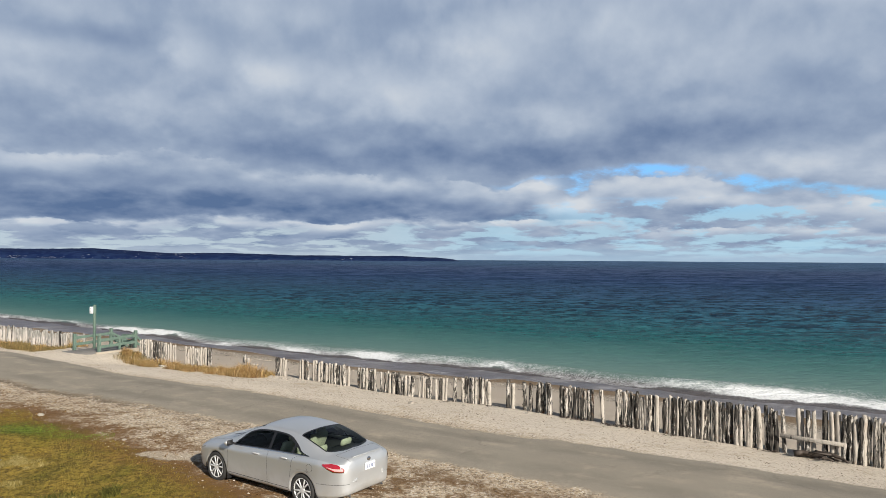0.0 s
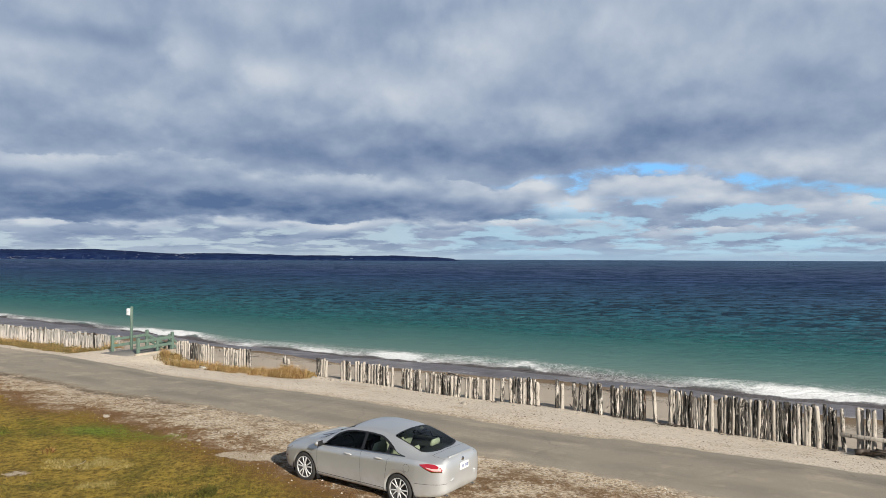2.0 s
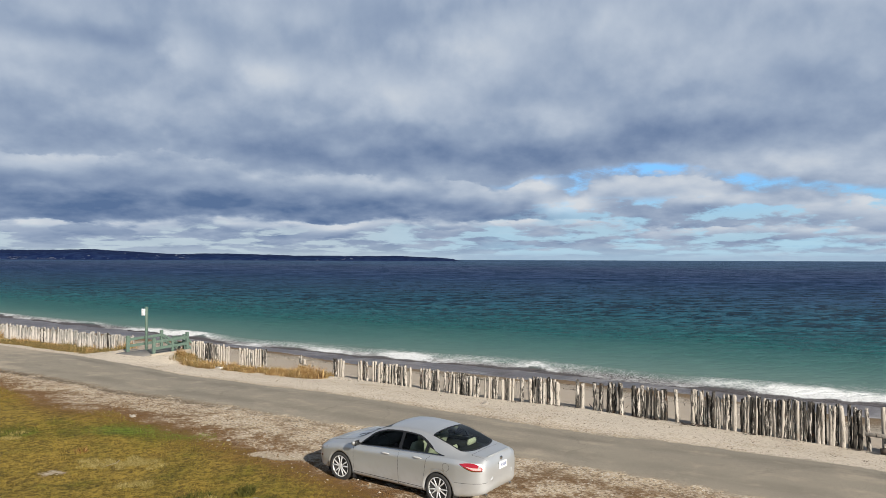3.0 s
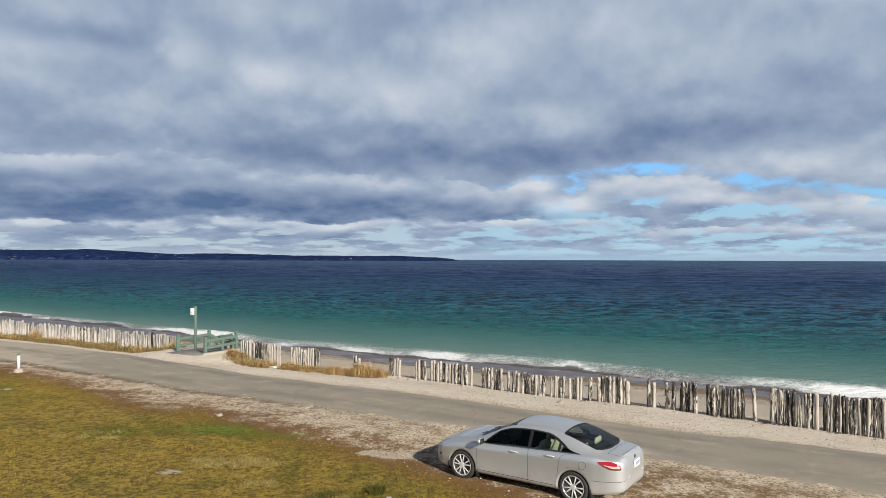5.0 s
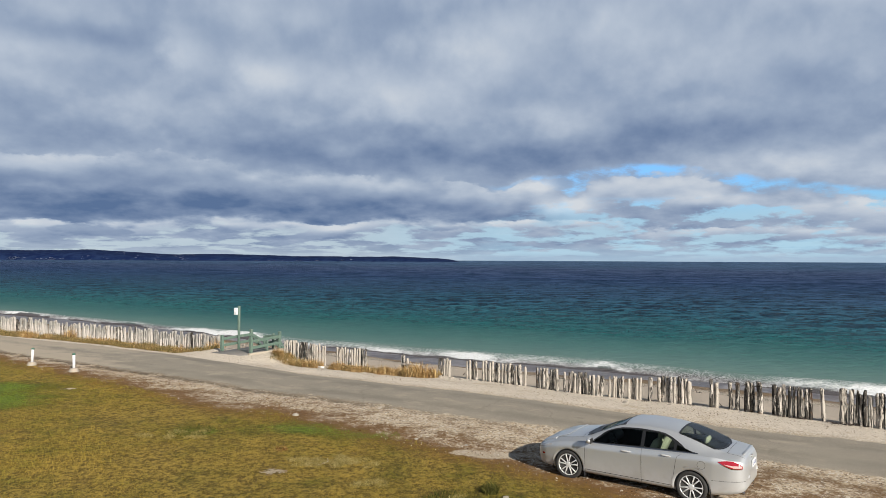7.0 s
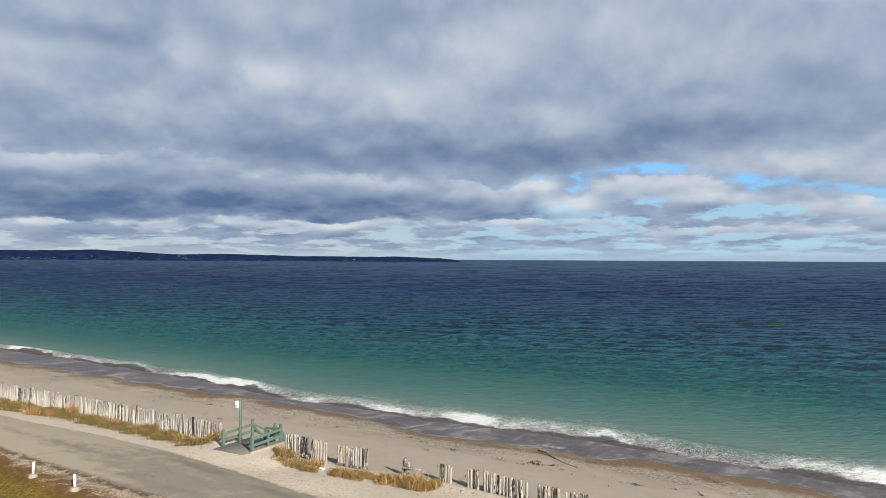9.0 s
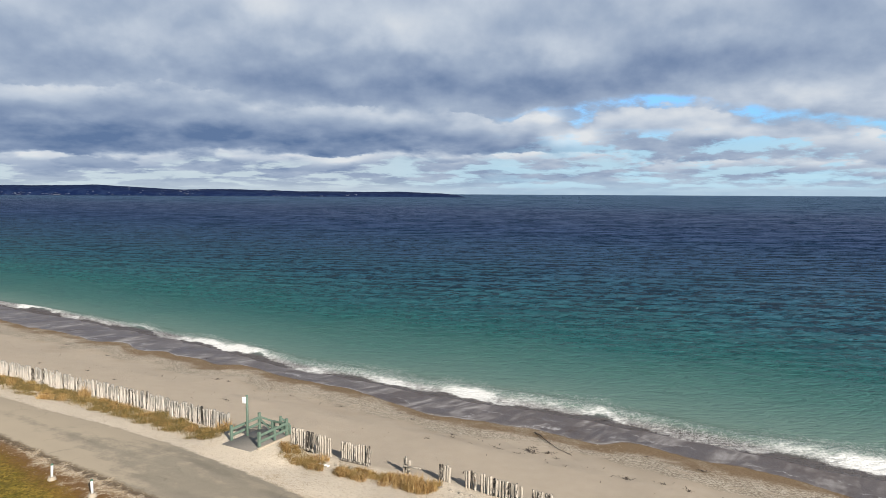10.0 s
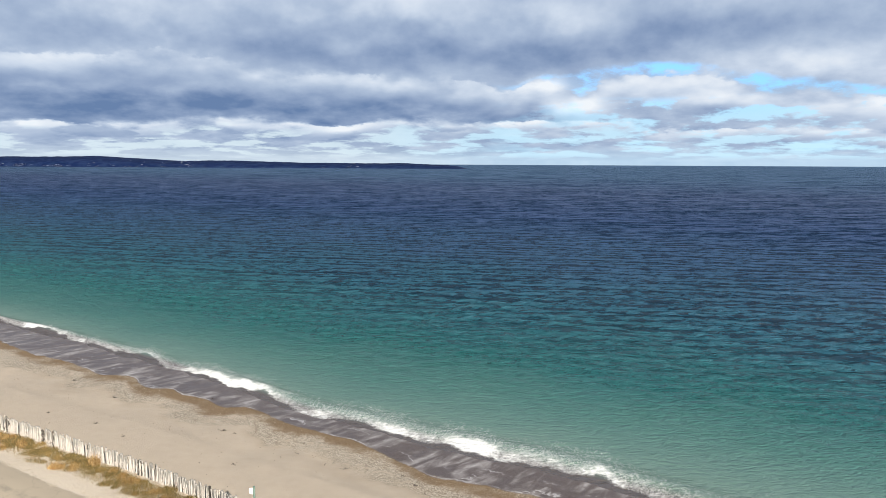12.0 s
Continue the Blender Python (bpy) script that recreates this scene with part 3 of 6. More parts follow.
def sea_build(n):
    p = n.coords()
    off, foam = n.attr("off"), n.attr("foam")
    big, mid = n.noise(p, 0.035, 4, 0.6), n.noise(p, 0.6, 5, 0.6)
    # tint by distance offshore; the paler far end is sky reflection put into colour
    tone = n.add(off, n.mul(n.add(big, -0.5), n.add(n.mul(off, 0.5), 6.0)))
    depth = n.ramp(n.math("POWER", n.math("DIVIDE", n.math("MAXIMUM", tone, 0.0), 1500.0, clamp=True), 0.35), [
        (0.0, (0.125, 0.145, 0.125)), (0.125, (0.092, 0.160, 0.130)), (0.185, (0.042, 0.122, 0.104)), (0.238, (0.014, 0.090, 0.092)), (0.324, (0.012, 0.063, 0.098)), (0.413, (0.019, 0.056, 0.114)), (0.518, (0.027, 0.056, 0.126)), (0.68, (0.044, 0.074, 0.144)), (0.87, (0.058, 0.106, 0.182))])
    lace = n.voronoi(n.shift(n.scaled(p, 0.8, 1.0, 1.0), n.scaled(n.join(mid, n.noise(p, 2.4, 5, 0.65), 0.0), 2.2, 2.2, 0.0)), 3.0, "Distance", "DISTANCE_TO_EDGE")
    froth = n.add(foam, n.mul(n.add(n.noise(p, 2.2, 6, 0.7), -0.5), 0.9))
    solid = n.mul(n.step(froth, 0.60, 1.05), n.step(n.noise(p, 7.0, 4, 0.7), 0.30, 0.55, 0.65, 1.0))
    web = n.mul(n.step(froth, 0.20, 0.6), n.step(n.add(lace, n.mul(n.add(n.noise(p, 6.0, 4, 0.65), -0.5), 0.25)), 0.13, 0.01))
    spray = n.mul(n.step(froth, 0.30, 0.85), n.step(n.noise(p, 9.0, 4, 0.72), 0.48, 0.66), 0.6)
    white = n.math("MAXIMUM", n.math("MAXIMUM", solid, spray), n.mul(web, 0.45))
    caps = n.mul(n.step(n.noise(n.scaled(p, 0.45, 1.3, 1.0), 0.8, 3, 0.5), 0.80, 0.86), n.step(off, 30.0, 60.0), 0.25)
    white = n.math("MAXIMUM", white, caps)
    # chop's shading put into the colour: dark troughs and paler backs, many sizes
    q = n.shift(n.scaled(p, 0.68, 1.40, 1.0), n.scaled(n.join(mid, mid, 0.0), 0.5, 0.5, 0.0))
    wave_shade = n.mul(n.add(n.noise(q, 0.95, 4, 0.62), -0.5), n.step(off, 60.0, 250.0, 1.5, 0.7))
    wave_shade = n.add(wave_shade, n.mul(n.add(n.noise(q, 0.36, 3, 0.55), -0.5), n.step(off, 15.0, 70.0, 0.3, 1.35)))
    wave_shade = n.add(wave_shade, n.mul(n.add(n.noise(n.scaled(q, 0.8, 1.0, 1.0), 0.11, 4, 0.66), -0.5), n.step(off, 70.0, 250.0, 0.0, 1.7)))
    # crest lines of the running swell, added to the same painted shading
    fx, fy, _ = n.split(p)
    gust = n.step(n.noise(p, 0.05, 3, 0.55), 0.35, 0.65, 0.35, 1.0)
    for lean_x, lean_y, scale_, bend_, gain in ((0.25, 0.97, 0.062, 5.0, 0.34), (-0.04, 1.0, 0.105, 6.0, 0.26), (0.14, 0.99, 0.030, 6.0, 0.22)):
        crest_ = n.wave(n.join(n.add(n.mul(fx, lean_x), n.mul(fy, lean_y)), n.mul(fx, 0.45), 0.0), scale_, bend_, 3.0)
        wave_shade = n.add(wave_shade, n.mul(n.add(crest_, -0.5), gust, gain, n.step(off, 12.0, 60.0), n.step(off, 700.0, 250.0, 0.3, 1.0)))
    wave_shade = n.add(0.5, wave_shade, n.mul(n.add(n.noise(n.scaled(q, 0.6, 1.0, 1.0), 0.030, 4, 0.66), -0.5), n.step(off, 250.0, 900.0, 0.0, 1.4)))
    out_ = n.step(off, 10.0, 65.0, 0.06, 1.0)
    depth = n.mix(n.mul(n.step(wave_shade, 0.472, 0.40), out_, 0.9), depth, n.mix(1.0, depth, (0.14, 0.23, 0.31), "MULTIPLY"))
    depth = n.mix(n.mul(n.step(wave_shade, 0.50, 0.68), out_, n.step(off, 250.0, 900.0, 0.75, 0.30)), depth, n.mix(1.0, depth, (2.1, 1.6, 1.5), "MULTIPLY"))
    depth = n.mix(n.step(off, 1.6, 0.2), depth, (0.072, 0.060, 0.055))
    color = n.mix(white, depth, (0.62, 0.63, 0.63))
    ripple = n.noise(n.scaled(p, 1.0, 1.35, 1.0), 2.2, 5, 0.62)
    chop = n.noise(n.scaled(p, 0.42, 1.25, 1.0), 0.42, 4, 0.6, 0.4)
    chop = n.math("SUBTRACT", 1.0, n.mul(n.math("ABSOLUTE", n.add(chop, -0.5)), 3.0))
    small = n.noise(n.scaled(p, 0.5, 1.25, 1.0), 1.15, 4, 0.62, 0.3)
    small = n.math("SUBTRACT", 1.0, n.mul(n.math("ABSOLUTE", n.add(small, -0.5)), 3.0))
    swell = n.noise(n.scaled(p, 0.25, 1.0, 1.0), 0.085, 5, 0.66)
    h = n.add(n.mul(ripple, n.step(off, 3.0, 25.0, 0.02, 0.10)), n.mul(small, n.step(off, 3.0, 30.0, 0.05, 0.26)), n.mul(chop, n.step(off, 6.0, 90.0, 0.04, 0.70)), n.mul(swell, n.step(off, 80.0, 400.0, 0.0, 4.0)))
    tilt = n.bump(h, 1.0, 1.6)
    t = n.t
    t.nodes.remove(t.nodes["Principled BSDF"])
    body_, shine, both, fres = (t.nodes.new("ShaderNode" + k) for k in ("BsdfDiffuse", "BsdfGlossy", "MixShader", "Fresnel"))
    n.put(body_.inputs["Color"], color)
    n.put(body_.inputs["Normal"], tilt)
    shine.inputs["Roughness"].default_value = 0.12
    n.put(shine.inputs["Normal"], tilt)
    fres.inputs["IOR"].default_value = 1.33
    n.put(fres.inputs["Normal"], tilt)
    gloss = n.mul(fres.outputs[0], n.step(off, 10.0, 250.0, 0.19, 0.04), n.math("SUBTRACT", 1.0, n.mul(white, 0.9)))
    n.put(both.inputs[0], gloss)
    n.put(both.inputs[1], body_.outputs[0])
    n.put(both.inputs[2], shine.outputs[0])
    n.put(t.nodes["Material Output"].inputs[0], both.outputs[0])


sea_mat = bpy.data.materials.new("sea_water")
sea_mat.use_nodes = True
sea_build(Nodes(sea_mat.node_tree))

# ---- ground, road and lawn: one sheet, cut along the road's and the lawn's edges ----
gx = stretched(-62, 24, 0.3, 6000, 40)
gv = stretched(-26, 23, 0.25, 6000, 40)
GX, GV = np.meshgrid(gx, gv, indexing="ij")
GY = fence_line(GX) + GV / LEAN
GZ = land(GX, GY)
road_in = np.minimum(road_far(GX) - GY, GY - road_near(GX)) * LEAN
lawn_in = (lawn_edge(GX) - GY) * LEAN
cusps = 0.75 * np.sin(GX * 0.62 + 2.4 * np.sin(GX * 0.17)) * np.sin(GX * 0.21 + 1) + 0.4 * wobble(GX, 0 * GX, 2.1, 5)
wet_in = (GY - wet_edge(GX)) * LEAN + cusps
sheet_v = np.stack([GX, GY, GZ], -1).reshape(-1, 3)
sheet_f = grid_faces(*GX.shape)
lush = sum(np.exp(-(((GX - a) / c) ** 2 + ((GY - b) / d) ** 2)) for a, b, c, d in LUSH)
bare = sum(np.exp(-(((GX - a) / c) ** 2 + ((GY - b) / d) ** 2)) for a, b, c, d in BARE)
fields = dict(bare=bare.ravel(), green=lush.ravel(), verge=((road_near(GX) - GY) * LEAN).ravel(), road=road_in.ravel(), lawn=lawn_in.ravel(), beach=GV.ravel(), wet=wet_in.ravel())
middle = {k: v[sheet_f].mean(1) for k, v in fields.items()}
is_lawn, is_road = middle["lawn"] > 0, middle["road"] > 0
is_beach = (middle["beach"] > 0.2)


def cut(name, chosen, label, category):
    f = sheet_f[chosen]
    used, again = np.unique(f, return_inverse=True)
    ob = mesh_object(name, sheet_v[used], again.reshape(f.shape), ground_mat, attributes={k: v[used] for k, v in fields.items()})
    return tagged(ob, label, category, kind="structure")


lawn = cut("lawn", is_lawn, "worn half-green, half-straw lawn beside the coast road", "lawn")
road = cut("road", is_road & ~is_lawn, "narrow grey asphalt road dusted with sand, frayed edges", "road")
beach = cut("beach", is_beach, "pale sand beach with shingle banks and a dark wet edge", "beach")
cut("ground", ~is_lawn & ~is_road & ~is_beach, "pale gravel verge sloping down to the palisade", "ground")

# ---- sea ----
sx = stretched(-80, 45, 0.36, 7000, 40)
so = np.r_[np.arange(-2.5, 30, 0.3), 30 + np.cumsum(0.3 * 1.012 ** np.arange(1, 480))]
so = np.r_[so[so < 7000], 7000]
SX, SO = np.meshgrid(sx, so, indexing="ij")
base_y = surf_in(SX)
PX = -14 + (SX + 14) * (1 + np.maximum(SO, 0) / 90) + 0.10 * SO
PY = base_y + SO / LEAN
off = np.where(SO < 12, SO, (PY - surf_in(PX)) * LEAN)
off = SO + (off - SO) * smooth(SO, 12, 30)
out_w = (surf_out(SX) - base_y) * LEAN
crest = np.exp(-(((SO - 0.55 * out_w) / 1.1) ** 2)) * (0.26 + 0.18 * wobble(SX, 0 * SX, 6.0)) * smooth(SO, -2.0, 0.8)
fade = smooth(SO, 2, 30) * (0.22 + 0.78 * smooth(SO, 10, 45)) * (1 - smooth(SO, 250, 600))
waves = 0
spacing = np.maximum(0.3 + 0.012 * np.maximum(SO - 30, 0), 0.36 * (1 + np.maximum(SO, 0) / 90))
for k in range(44):
    length = 1.3 * 3.8 ** rng.uniform(0, 1)
    turn = 0.32 + rng.normal(0, 0.55)
    phase = (PX * math.sin(turn) + PY * math.cos(turn)) * 2 * math.pi / length + rng.uniform(0, 6.28)
    waves = waves + 0.0052 * length * np.sin(phase) * (1 - smooth(spacing, 0.16 * length, 0.36 * length))
waves = 0.12 * (np.exp(np.clip(waves / 0.12 * 0.55, -3, 2)) - 1) / 0.55
PZ = SEA_LEVEL + crest + waves * fade
front_edge = 0.9 * np.sin(SX * 0.5) * np.sin(SX * 0.13 + 1) + 0.5 * wobble(SX, 0 * SX, 1.4, 2) + 0.22 * wobble(SX, 0 * SX, 0.5, 5)
behind_crest = SO - front_edge
strength = np.clip(0.86 + 0.06 * smooth(SX, -4, 5) + 0.46 * wobble(SX, 0 * SX, 4.5, 7) + 0.15 * wobble(SX, SO, 1.3, 4), 0.74, 1.2)
thick_ = 0.5 + 0.45 * np.clip(wobble(SX, 0 * SX, 3.5, 2) + 0.4, 0, 1.5)
foam = smooth(behind_crest, -0.18, 0.12) * (1.0 - 0.50 * smooth(behind_crest, thick_, thick_ + 1.8)) * (1 - smooth(behind_crest, 0.6 * out_w, 1.9 * out_w))
foam = foam * strength
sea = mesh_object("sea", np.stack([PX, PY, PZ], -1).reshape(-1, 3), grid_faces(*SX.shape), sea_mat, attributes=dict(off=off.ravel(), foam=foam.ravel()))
tagged(sea, "choppy sea, turquoise inshore and navy further out, with white surf", "sea", kind="structure")

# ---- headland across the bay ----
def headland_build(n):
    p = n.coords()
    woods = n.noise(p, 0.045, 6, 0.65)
    # distance haze put into the colour: the woods are drawn navy
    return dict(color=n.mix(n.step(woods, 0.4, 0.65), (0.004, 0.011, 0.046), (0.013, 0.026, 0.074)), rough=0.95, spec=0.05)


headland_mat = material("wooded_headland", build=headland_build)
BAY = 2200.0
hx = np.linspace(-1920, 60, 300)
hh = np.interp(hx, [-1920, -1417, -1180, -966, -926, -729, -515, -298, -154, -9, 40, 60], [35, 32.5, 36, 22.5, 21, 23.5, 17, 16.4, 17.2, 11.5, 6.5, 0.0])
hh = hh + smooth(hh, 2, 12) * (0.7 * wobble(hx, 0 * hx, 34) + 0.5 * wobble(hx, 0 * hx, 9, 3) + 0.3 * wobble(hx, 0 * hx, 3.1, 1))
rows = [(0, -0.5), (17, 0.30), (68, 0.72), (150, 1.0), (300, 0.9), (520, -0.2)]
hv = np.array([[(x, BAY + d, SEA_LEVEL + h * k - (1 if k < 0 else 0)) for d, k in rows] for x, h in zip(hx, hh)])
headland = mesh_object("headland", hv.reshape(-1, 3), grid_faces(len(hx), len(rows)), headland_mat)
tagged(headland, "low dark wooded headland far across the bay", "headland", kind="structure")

# white walls drawn dim blue-grey: the haze of distance is in the colour
hazed_wall = material("hazed_wall", (0.17, 0.20, 0.27), 0.8)


def village():
    """Small white houses scattered along the far shore, too far to tell apart."""
    bm = bmesh.new()
    r = random.Random(4)
    spots = [(-1400 + 29 * k + r.uniform(-24, 24), r.uniform(0.03, 0.16)) for k in range(36)]
    spots += [(-1385 + r.gauss(0, 26), r.uniform(0.04, 0.3)) for k in range(14)] + [(-1250 + r.gauss(0, 30), r.uniform(0.04, 0.2)) for k in range(12)]
    spots += [(-305 + r.uniform(-17, 17), r.uniform(0.2, 0.5)) for k in range(10)] + [(-960 + r.uniform(-200, 160), r.uniform(0.3, 0.95)) for k in range(26)]
    for x, k in spots:
        h = float(np.interp(x, hx, hh))
        d = float(np.interp(k, [0.3, 0.72, 1.0], [17, 68, 150]))
        w, t = 1.2 + 4.0 * r.random() ** 2, r.uniform(0.6, 1.3)
        bmesh.ops.create_cube(bm, size=1, matrix=Matrix.Translation((x, BAY + d - 5, SEA_LEVEL + h * max(k, 0.06) + t / 2)) @ Matrix.Diagonal((w, 5, t, 1)))
    return part("far_village", bm, hazed_wall, shade=False)


tagged(village(), "tiny white houses strung along the far headland", "village", kind="stuff")


# ---- weathered timber ----
def timber_build(dark, bleached=False):
    def build(n):
        p, r = n.coords(), n.random()
        q = n.shift(p, n.join(n.mul(r, 37.0), n.mul(r, 91.0), n.mul(r, 13.0)))
        grain = n.noise(n.scaled(q, 1.0, 1.0, 0.06), 42.0, 4, 0.65)
        streak = n.noise(n.scaled(q, 1.0, 1.0, 0.10), 46.0, 4, 0.70)
        blot = n.noise(n.scaled(q, 1.0, 1.0, 0.16), 7.0, 4, 0.6)
        pale = n.mix(grain, (0.30, 0.275, 0.245) if bleached else (0.22, 0.205, 0.18), (0.60, 0.555, 0.50) if bleached else (0.64, 0.575, 0.49))
        pale = n.mix(n.mul(n.step(r, 0.3, 0.9), 0.8 if bleached else 0.35), pale, (0.55, 0.51, 0.46) if bleached else (0.66, 0.62, 0.57))
        bark = n.mix(n.step(grain, 0.35, 0.7), (0.007, 0.006, 0.006), (0.095, 0.085, 0.072))
        cover = n.add(n.mul(streak, 0.65), n.mul(blot, 0.5), n.mul(n.add(r, -0.5), 0.22))
        lo, hi = (0.555, 0.62) if dark else ((0.60, 0.72) if bleached else (0.575, 0.66))
        c = n.mix(n.step(cover, lo, hi), pale, bark)
        if bleached:  # grey weathered heads above salt-white feet
            head = n.step(n.add(n.split(p)[2], n.mul(n.add(streak, -0.5), 1.1), n.mul(n.add(r, -0.5), 0.7)), 0.55, 0.95)
            c = n.mix(n.mul(head, 0.75), c, n.mix(grain, (0.16, 0.155, 0.14), (0.33, 0.32, 0.295)))
        split_ = n.step(n.noise(n.scaled(q, 1.0, 1.0, 0.035), 55.0, 3, 0.6), 0.60, 0.66, 0.0, 0.4 if bleached else 0.7)
        c = n.mix(split_, c, (0.014, 0.012, 0.010))
        rusty = n.step(n.noise(q, 3.0, 3, 0.5), 0.62, 0.72, 0.0, 0.22)
        c = n.mix(rusty, c, (0.26, 0.13, 0.06))
        return dict(color=c, rough=0.9, spec=0.2, normal=n.bump(n.add(grain, n.mul(streak, 1.4)), 0.9, 0.012))
    return build


pale_timber = material("pale_driftwood", build=timber_build(False))
dark_timber = material("barked_timber", build=timber_build(True))
bleached_timber = material("bleached_timber", build=timber_build(False, True))


def log_mesh(seed, radius, height, mat):
    """An upright, knotty, slightly crooked round post, foot at the origin."""
    r = random.Random(seed)
    bm = bmesh.new()
    sides, rings = 11, 15
    bend_x, bend_y, phase = r.uniform(-0.022, 0.022), r.uniform(-0.022, 0.022), r.uniform(0, 6)
    squash = r.uniform(0.8, 1.0)
    loops = []
    for k in range(rings):
        f = k / (rings - 1)
        z = -0.25 + f * (height + 0.25)
        cx, cy = bend_x * math.sin(f * 3 + phase), bend_y * math.sin(f * 2.4 + phase)
        loop = []
        for s in range(sides):
            a = 2 * math.pi * s / sides
            lump = 1 + (0.46 if mat is dark_timber else 0.20) * noise.noise((math.cos(a) * 1.3 + seed, math.sin(a) * 1.3, z * 3.0)) + (0.26 if mat is dark_timber else 0.13) * noise.noise((math.cos(a) * 3.1, math.sin(a) * 3.1 + seed, z * 8))
            rad = radius * lump * (1.04 - 0.14 * f) * (0.93 if k == rings - 1 else 1)
            slope = (0.02 * noise.noise((a, seed, 5)) + 0.025 * math.cos(a + phase)) if k == rings - 1 else 0
            loop.append(bm.verts.new((cx + rad * math.cos(a), cy + rad * math.sin(a) * squash, z + slope)))
        loops.append(loop)
    for lo, hi in zip(loops, loops[1:]):
        for s in range(sides):
            bm.faces.new((lo[s], lo[(s + 1) % sides], hi[(s + 1) % sides], hi[s]))
    top = bm.verts.new((sum(v.co.x for v in loops[-1]) / sides, sum(v.co.y for v in loops[-1]) / sides, height + 0.012))
    for s in range(sides):
        bm.faces.new((loops[-1][s], loops[-1][(s + 1) % sides], top)).smooth = False
    if r.random() < 0.45:  # a knot or the stub of a branch
        a, z = r.uniform(0, 6.28), r.uniform(0.35, 0.9) * height
        m = Matrix.Translation((math.cos(a) * radius, math.sin(a) * radius, z)) @ Euler((r.uniform(0.3, 1.2), 0, a)).to_matrix().to_4x4()
        bmesh.ops.create_cone(bm, cap_ends=True, segments=6, radius1=radius * 0.42, radius2=radius * 0.25, depth=radius * 0.9, matrix=m)
    me = bpy.data.meshes.new("post")
    bm.to_mesh(me)
    bm.free()
    me.materials.append(mat)
    me.polygons.foreach_set("use_smooth", np.ones(len(me.polygons), bool))
    return me


LOGS = {mat: [log_mesh(k + shift_, 0.05, 1.15, mat) for k in range(12)] for shift_, mat in ((0, pale_timber), (40, dark_timber), (80, bleached_timber))}


def palisade(name, x0, x1, count, top, width, dark, label, seed, lean=0.009, group="palisade sections", light=None, ragged=0.0):
    """A run of upright posts along the shore line, one mesh object a post under one thing."""
    r = random.Random(seed)
    mid = (x0 + x1) / 2
    foot = Vector((mid, float(fence_line(mid)), ground_at(mid, float(fence_line(mid)))))
    thing = empty(name, Matrix.Translation(foot), label, "fence", group)
    for k in range(count):
        x = x0 + (x1 - x0) * ((k + 0.5) / count) + r.uniform(-0.018, 0.018)
        y = float(fence_line(x)) + r.uniform(-0.05, 0.05)
        z = ground_at(x, y)
        mat = dark_timber if r.random() < dark else (light or pale_timber)
        ob = new("post", r.choice(LOGS[mat]))
        ob.parent = thing
        s = 1.04 * width * r.uniform(0.82 - ragged, 1.18 + ragged) / 0.10
        h = (top + r.uniform(-0.07, 0.04) - (0.12 if r.random() < 0.07 else 0) - ragged * r.random() ** 2 - z) / 1.15
        ob.matrix_local = Matrix.Translation(Vector((x, y, z)) - foot) @ Euler((r.gauss(0, lean), r.gauss(0, lean), r.uniform(0, 6.28))).to_matrix().to_4x4() @ Matrix.Diagonal((s, s, h, 1))
    return thing


# from x, to x, posts, top, width, share of dark posts
NEAR_STAIRS = [
    (-17.2, -15.70, 11, 0.54, 0.15, 0.0), (-15.6, -14.98, 5, 0.48, 0.13, 0.05), (-14.85, -14.6, 2, 0.44, 0.11, 0.1), (-14.0, -12.25, 14, 0.40, 0.13, 0.1),
    (-10.45, -10.0, 3, 0.28, 0.13, 0.5), (-8.52, -7.85, 5, 0.24, 0.13, 0.15), (-7.15, -6.62, 4, 0.27, 0.12, 0.15), (-6.4, -4.65, 12, 0.30, 0.15, 0.1),
    (-4.58, -4.42, 1, 0.27, 0.13, 0.5), (-4.05, -3.12, 7, 0.28, 0.13, 0.6), (-3.0, -2.85, 1, 0.20, 0.12, 0.4),
]
BEHIND_ROAD = [
    (-2.78, -2.05, 6, 0.25, 0.13, 0.8), (-2.0, -1.4, 4, 0.20, 0.16, 0.1), (-1.24, -0.66, 5, 0.22, 0.12, 0.4), (-0.55, 0.02, 4, 0.26, 0.12, 0.3),
    (0.13, 0.38, 1, 0.30, 0.20, 0.0), (0.55, 1.72, 9, 0.40, 0.15, 0.35), (2.26, 2.62, 2, 0.46, 0.17, 0.3), (2.86, 3.25, 2, 0.48, 0.17, 0.5),
    (3.36, 3.92, 3, 0.48, 0.19, 0.3), (4.15, 4.62, 3, 0.46, 0.19, 0.05), (4.62, 5.25, 6, 0.49, 0.125, 0.4),
]
EAST_END = [
    (5.42, 5.6, 1, 0.51, 0.15, 0.2), (5.92, 7.1, 13, 0.58, 0.135, 0.75), (7.22, 8.2, 11, 0.60, 0.135, 0.5), (8.2, 9.68, 16, 0.66, 0.14, 0.45),
    (9.74, 10.06, 3, 0.67, 0.15, 0.8), (10.14, 10.28, 1, 0.68, 0.15, 0.5), (10.42, 10.86, 4, 0.70, 0.14, 0.45), (11.02, 11.6, 6, 0.76, 0.15, 0.2),
    (11.62, 13.2, 17, 0.80, 0.14, 0.7), (13.25, 16.5, 31, 0.82, 0.14, 0.6),
]
for k, (x0, x1, count, top, width, dark) in enumerate(NEAR_STAIRS + BEHIND_ROAD + EAST_END):
    word = "single weathered round wooden post standing in sand" if count == 1 else ("row of dark barked round wooden posts driven into sand" if dark > 0.55 else "row of pale weathered round wooden posts driven into sand")
    palisade("palisade_section", x0, x1, count, top, width, dark, word, 100 + k)

